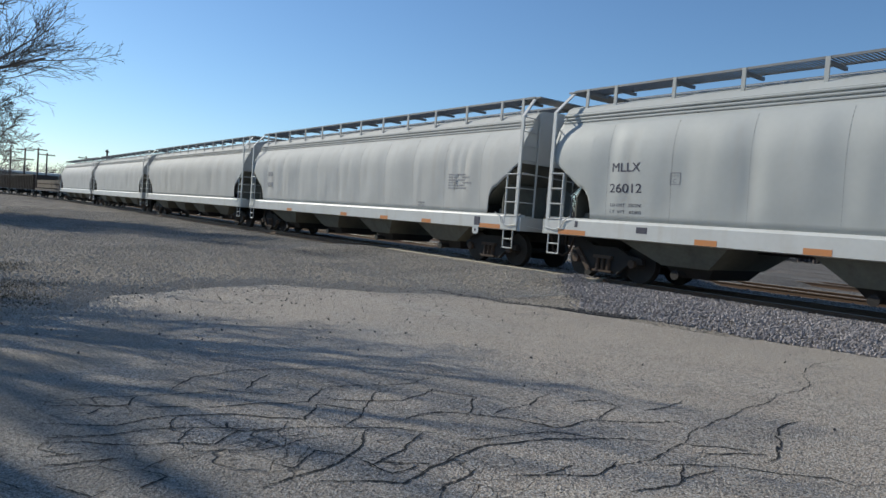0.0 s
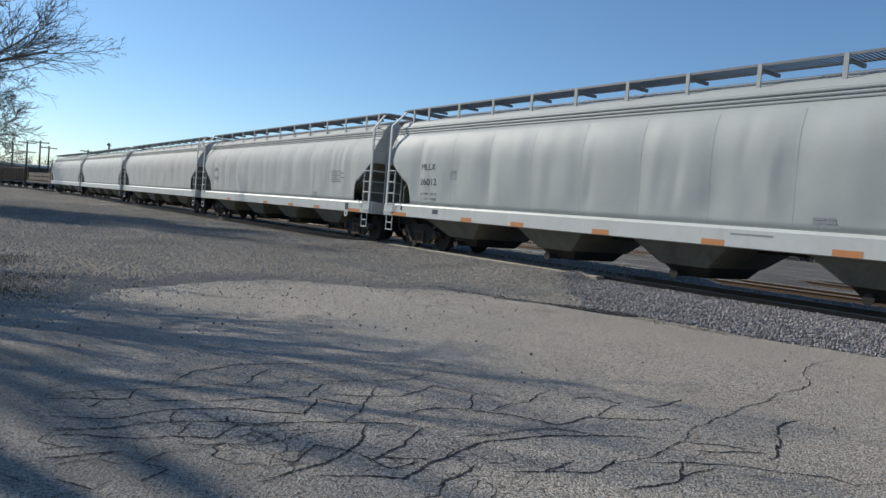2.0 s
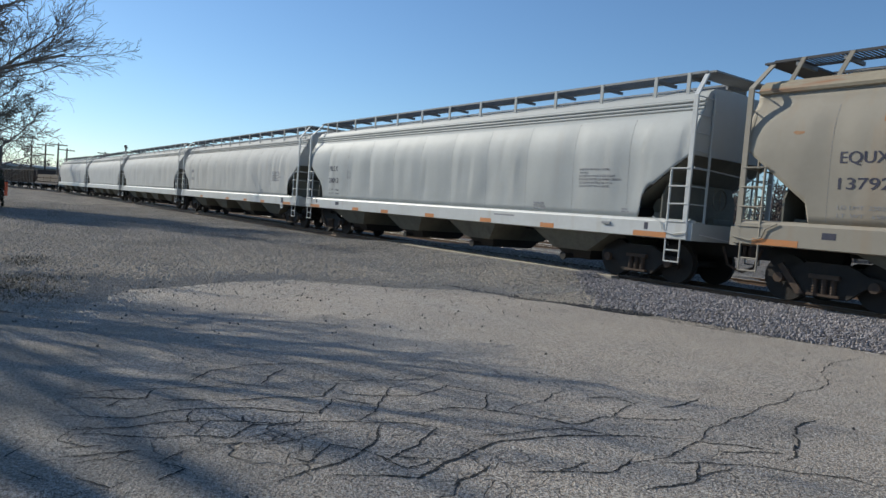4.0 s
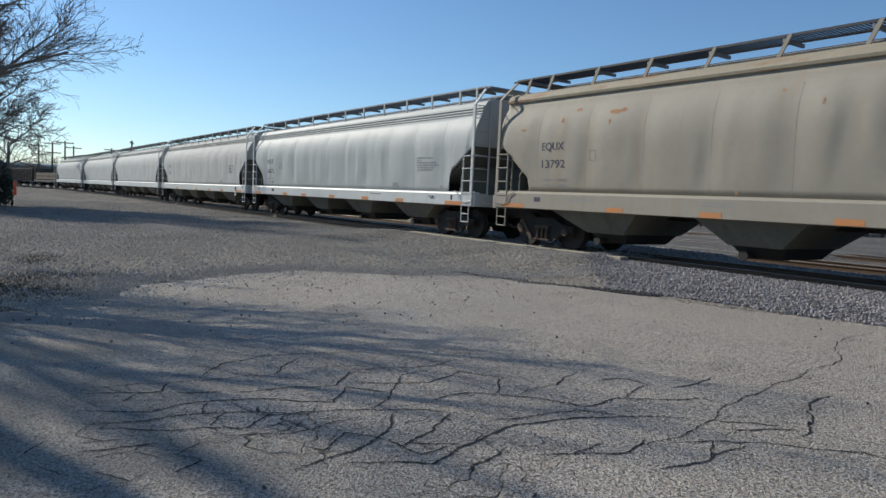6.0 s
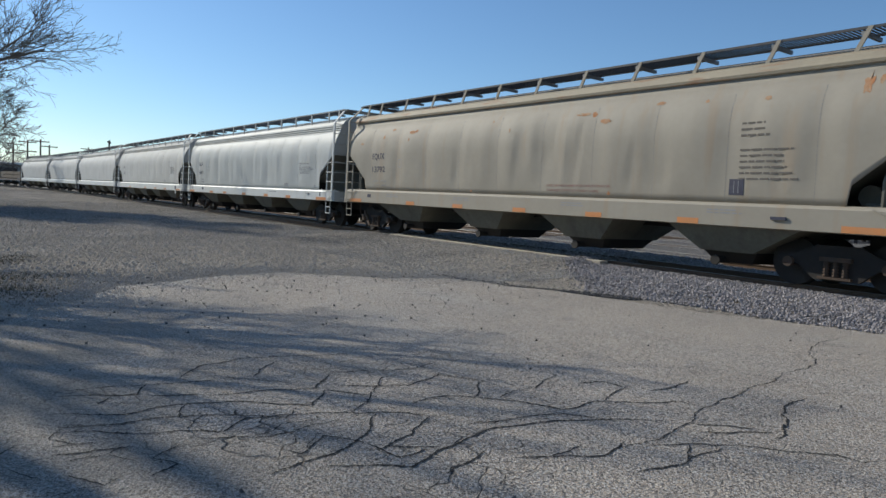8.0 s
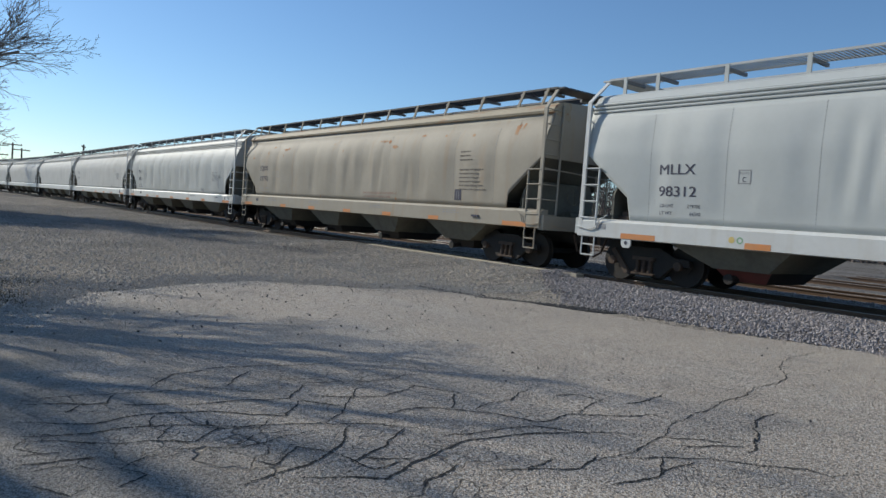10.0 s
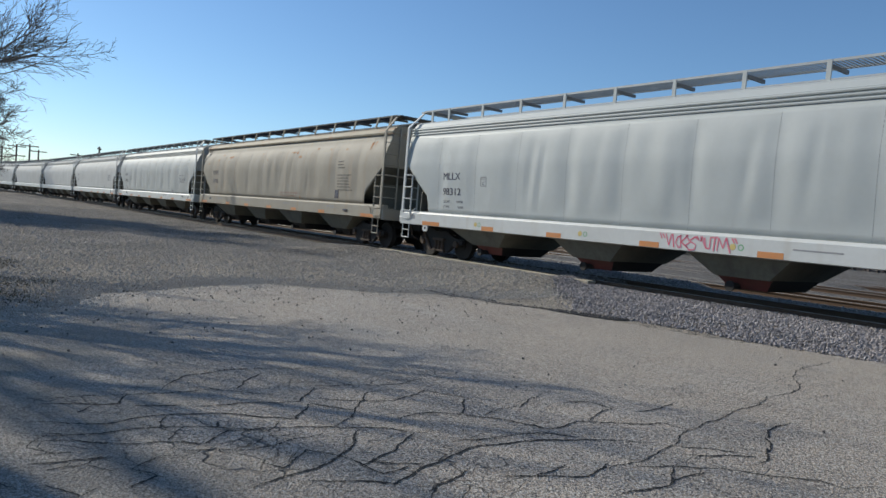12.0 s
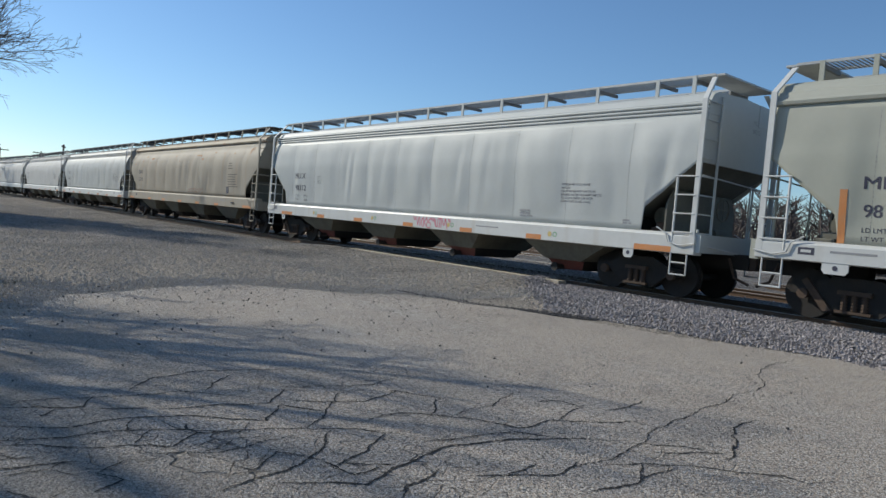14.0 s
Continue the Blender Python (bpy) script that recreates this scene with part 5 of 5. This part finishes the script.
def woods(name, spots, height, seed, label):
    """A far belt of bare trees: trunks and sprays of twigs."""
    r = random.Random(seed)
    t = Limbs(seed)
    for x, y in spots:
        h = height * r.uniform(0.6, 1.1)
        p = Vector((x, y, 0))
        t.tube([p, p + Vector((r.gauss(0, 0.2), r.gauss(0, 0.2), h * 0.5)), p + Vector((r.gauss(0, 0.4), r.gauss(0, 0.4), h))], 0.16, 0.04)
        for _ in range(42):
            z = h * r.uniform(0.12, 0.98)
            ln = h * r.uniform(0.12, 0.34) * (1.15 - 0.6 * z / h)
            a = r.uniform(0, 6.283)
            q = p + Vector((0, 0, z))
            m_ = q + Vector((math.cos(a), math.sin(a), 0.5)) * ln * 0.5
            t.tube([q, m_, m_ + Vector((math.cos(a) + r.gauss(0, 0.4), math.sin(a) + r.gauss(0, 0.4), 0.9)) * ln * 0.6], 0.05, 0.022)
    return tagged(from_lists(name, t.v, t.f, M["backwood"]), label, "woods", kind="stuff")


wr = random.Random(77)
woods("woods", [(wr.uniform(-190, 90), wr.uniform(70, 92)) for _ in range(330)], 7.5, 8, "far belt of bare grey-brown trees")
woods("woods", [(wr.uniform(-330, -300), wr.uniform(-40, 80)) for _ in range(200)], 11.0, 9, "far belt of bare grey-brown trees")

woods("woods", [(wr.uniform(-62, 26), wr.uniform(57, 71)) for _ in range(300)], 6.2, 21, "thicket of bare brown trees beyond the line")

# ---- cracks in the asphalt: each runs between its ends with a wandering line and side shoots ----
NEAR_RUNS = [
    ((-4.30, 0.54), (-4.26, 0.75)), ((-4.16, 0.53), (-4.10, 0.92)), ((-5.03, 0.89), (-5.17, 1.00)), ((-3.64, 0.90), (-3.75, 1.07)),
    ((-5.31, 0.65), (-5.16, 1.18), (-5.40, 1.29)), ((-4.52, 1.28), (-4.77, 1.39)), ((-4.27, 1.26), (-4.51, 1.44)), ((-5.08, 1.26), (-4.99, 1.55)),
    ((-4.65, 0.58), (-4.51, 1.43), (-4.23, 1.89), (-4.44, 2.06)), ((-5.47, 0.67), (-5.36, 1.89), (-5.00, 2.27)),
    ((-4.93, 0.61), (-4.73, 1.01), (-4.81, 1.35), (-4.69, 1.78), (-4.40, 2.17), (-4.71, 2.41), (-4.65, 2.54)),
    ((-4.12, 1.22), (-3.93, 1.68), (-4.03, 2.22)), ((-3.71, 1.63), (-3.58, 1.71), (-3.80, 1.95), (-3.57, 2.13)),
    ((-4.55, 0.57), (-4.14, 1.45), (-4.33, 1.66), (-4.22, 2.15), (-4.00, 2.64), (-3.72, 2.92)), ((-3.37, 1.43), (-3.62, 2.08), (-4.05, 2.48))]
MIDDLE_RUNS = [
    ((-5.46, 1.54), (-5.80, 1.79), (-5.94, 2.18), (-5.78, 3.25)), ((-3.57, 2.13), (-3.27, 2.18), (-3.31, 2.40)), ((-5.28, 2.06), (-5.74, 2.45)),
    ((-4.94, 1.59), (-4.80, 2.38), (-5.11, 2.65), (-5.07, 2.76)), ((-3.46, 2.22), (-3.30, 2.48)), ((-3.42, 2.12), (-3.84, 2.79)),
    ((-2.95, 2.27), (-3.12, 2.68)), ((-4.76, 2.43), (-4.45, 2.67)), ((-3.35, 1.75), (-3.12, 2.16), (-3.43, 2.98), (-2.96, 4.34)),
    ((-4.14, 2.34), (-4.87, 3.02), (-4.90, 3.20)), ((-2.87, 2.98), (-2.92, 3.32)), ((-2.95, 2.78), (-2.72, 3.29), (-2.83, 3.61)),
    ((-4.81, 2.58), (-4.57, 3.10), (-4.78, 3.54), (-4.39, 3.77)), ((-5.21, 2.65), (-5.02, 3.45), (-5.16, 3.79)), ((-2.40, 3.67), (-2.45, 3.28)),
    ((-3.58, 2.93), (-3.49, 3.67), (-3.25, 3.89)), ((-4.07, 3.36), (-4.42, 3.69))]
FAR_RUNS = [
    ((-2.60, 3.98), (-2.40, 3.67)), ((-4.13, 2.77), (-4.19, 3.19), (-3.85, 3.61), (-3.53, 3.77), (-3.58, 4.17), (-3.28, 4.82), (-3.08, 4.87)),
    ((-2.40, 3.67), (-2.44, 4.12)), ((-3.98, 3.49), (-4.31, 4.50)), ((-2.71, 3.71), (-2.44, 4.26), (-2.01, 4.71), (-1.84, 4.72), (-1.77, 4.97)),
    ((-3.55, 4.25), (-3.73, 4.73)), ((-2.72, 4.29), (-2.44, 4.77)), ((-2.87, 4.38), (-2.58, 4.72)), ((-4.02, 4.48), (-3.98, 4.72), (-3.72, 4.75)),
    ((-3.58, 4.87), (-3.65, 5.51)), ((-2.36, 4.63), (-2.83, 5.99)),
    ((-2.80, 3.38), (-2.80, 4.08), (-3.07, 4.86), (-3.35, 6.44), (-4.16, 9.08), (-4.24, 10.26))]


def crack_line(r, p, q, rough):
    pts = [Vector(p), Vector(q)]
    amp = (pts[1] - pts[0]).length * rough
    while len(pts) < 40 and amp > 0.002:
        out = [pts[0]]
        for a_, b_ in zip(pts, pts[1:]):
            n_ = Vector((a_.y - b_.y, b_.x - a_.x)).normalized()
            out += [(a_ + b_) / 2 + n_ * r.uniform(-amp, amp), b_]
        pts, amp = out, amp * 0.55
    return pts


def lay_crack(v, f, pts, width, r, taper=False):
    o, k = len(v), len(pts)
    for i, p in enumerate(pts):
        d_ = (pts[min(i + 1, k - 1)] - pts[max(i - 1, 0)]).normalized()
        n_ = Vector((-d_.y, d_.x)) * width * r.uniform(0.35, 1.25) * ((1 - i / (k - 1)) if taper else min(1.0, 0.25 + 6 * min(i, k - 1 - i) / k))
        z = ground_z(p.x, p.y) + 0.0262
        v += [(p.x + n_.x, p.y + n_.y, z), (p.x - n_.x, p.y - n_.y, z)]
    f += [(o + 2 * i, o + 2 * i + 1, o + 2 * i + 3, o + 2 * i + 2) for i in range(k - 1)]


cr = random.Random(14)
RUNS = [(p, q) for run in NEAR_RUNS + MIDDLE_RUNS + FAR_RUNS for p, q in zip(run, run[1:])]
for run in NEAR_RUNS + MIDDLE_RUNS + FAR_RUNS:
    v, f = [], []
    wide = cr.uniform(0.006, 0.0105)
    pts = []
    for p, q in zip(run, run[1:]):
        pts += crack_line(cr, p, q, 0.07)[1 if pts else 0:]
    lay_crack(v, f, pts, wide, cr, False)
    from_lists("crack", v, f, M["crack"], road)
v, f = [], []
for p, q in RUNS:
    ln = (Vector(q) - Vector(p)).length
    for _ in range(int(0.5 + ln * 0.9)):
        c = Vector(p).lerp(Vector(q), cr.random())
        if c.y > 4.4:
            continue
        a = cr.choice((1.2, 1.9, -1.2, -1.9, 0.4, 2.7)) + cr.gauss(0, 0.4)
        pts = crack_line(cr, c, c + Vector((math.cos(a), math.sin(a))) * cr.uniform(0.10, 0.45), 0.12)
        lay_crack(v, f, pts, cr.uniform(0.0015, 0.004), cr, True)
# a crumbled corner where the plates have broken up small
CELL = 0.17
knots = {}


def knot(i, j):
    if (i, j) not in knots:
        lift = 0.05 if (i + j) % 2 else -0.05
        knots[i, j] = Vector((-4.6 + i * CELL * 0.9 + cr.uniform(-0.07, 0.07), 0.3 + j * CELL * 1.5 + lift + cr.uniform(-0.09, 0.09)))
    return knots[i, j]


for i in range(7):
    for j in range(7):
        for (i1, j1), keep in (((i + 1, j), 0.42), ((i, j + 1), 0.5 if (i + j) % 2 else 0.0)):
            p, q = knot(i, j), knot(i1, j1)
            if cr.random() > keep or p.y > 1.9 + 0.3 * math.sin(3 * p.x):
                continue
            lay_crack(v, f, crack_line(cr, p, q, 0.09), cr.uniform(0.0025, 0.006), cr, False)
tagged(from_lists("hairline_crack", v, f, M["crack"], road), kind="stuff")

motions()
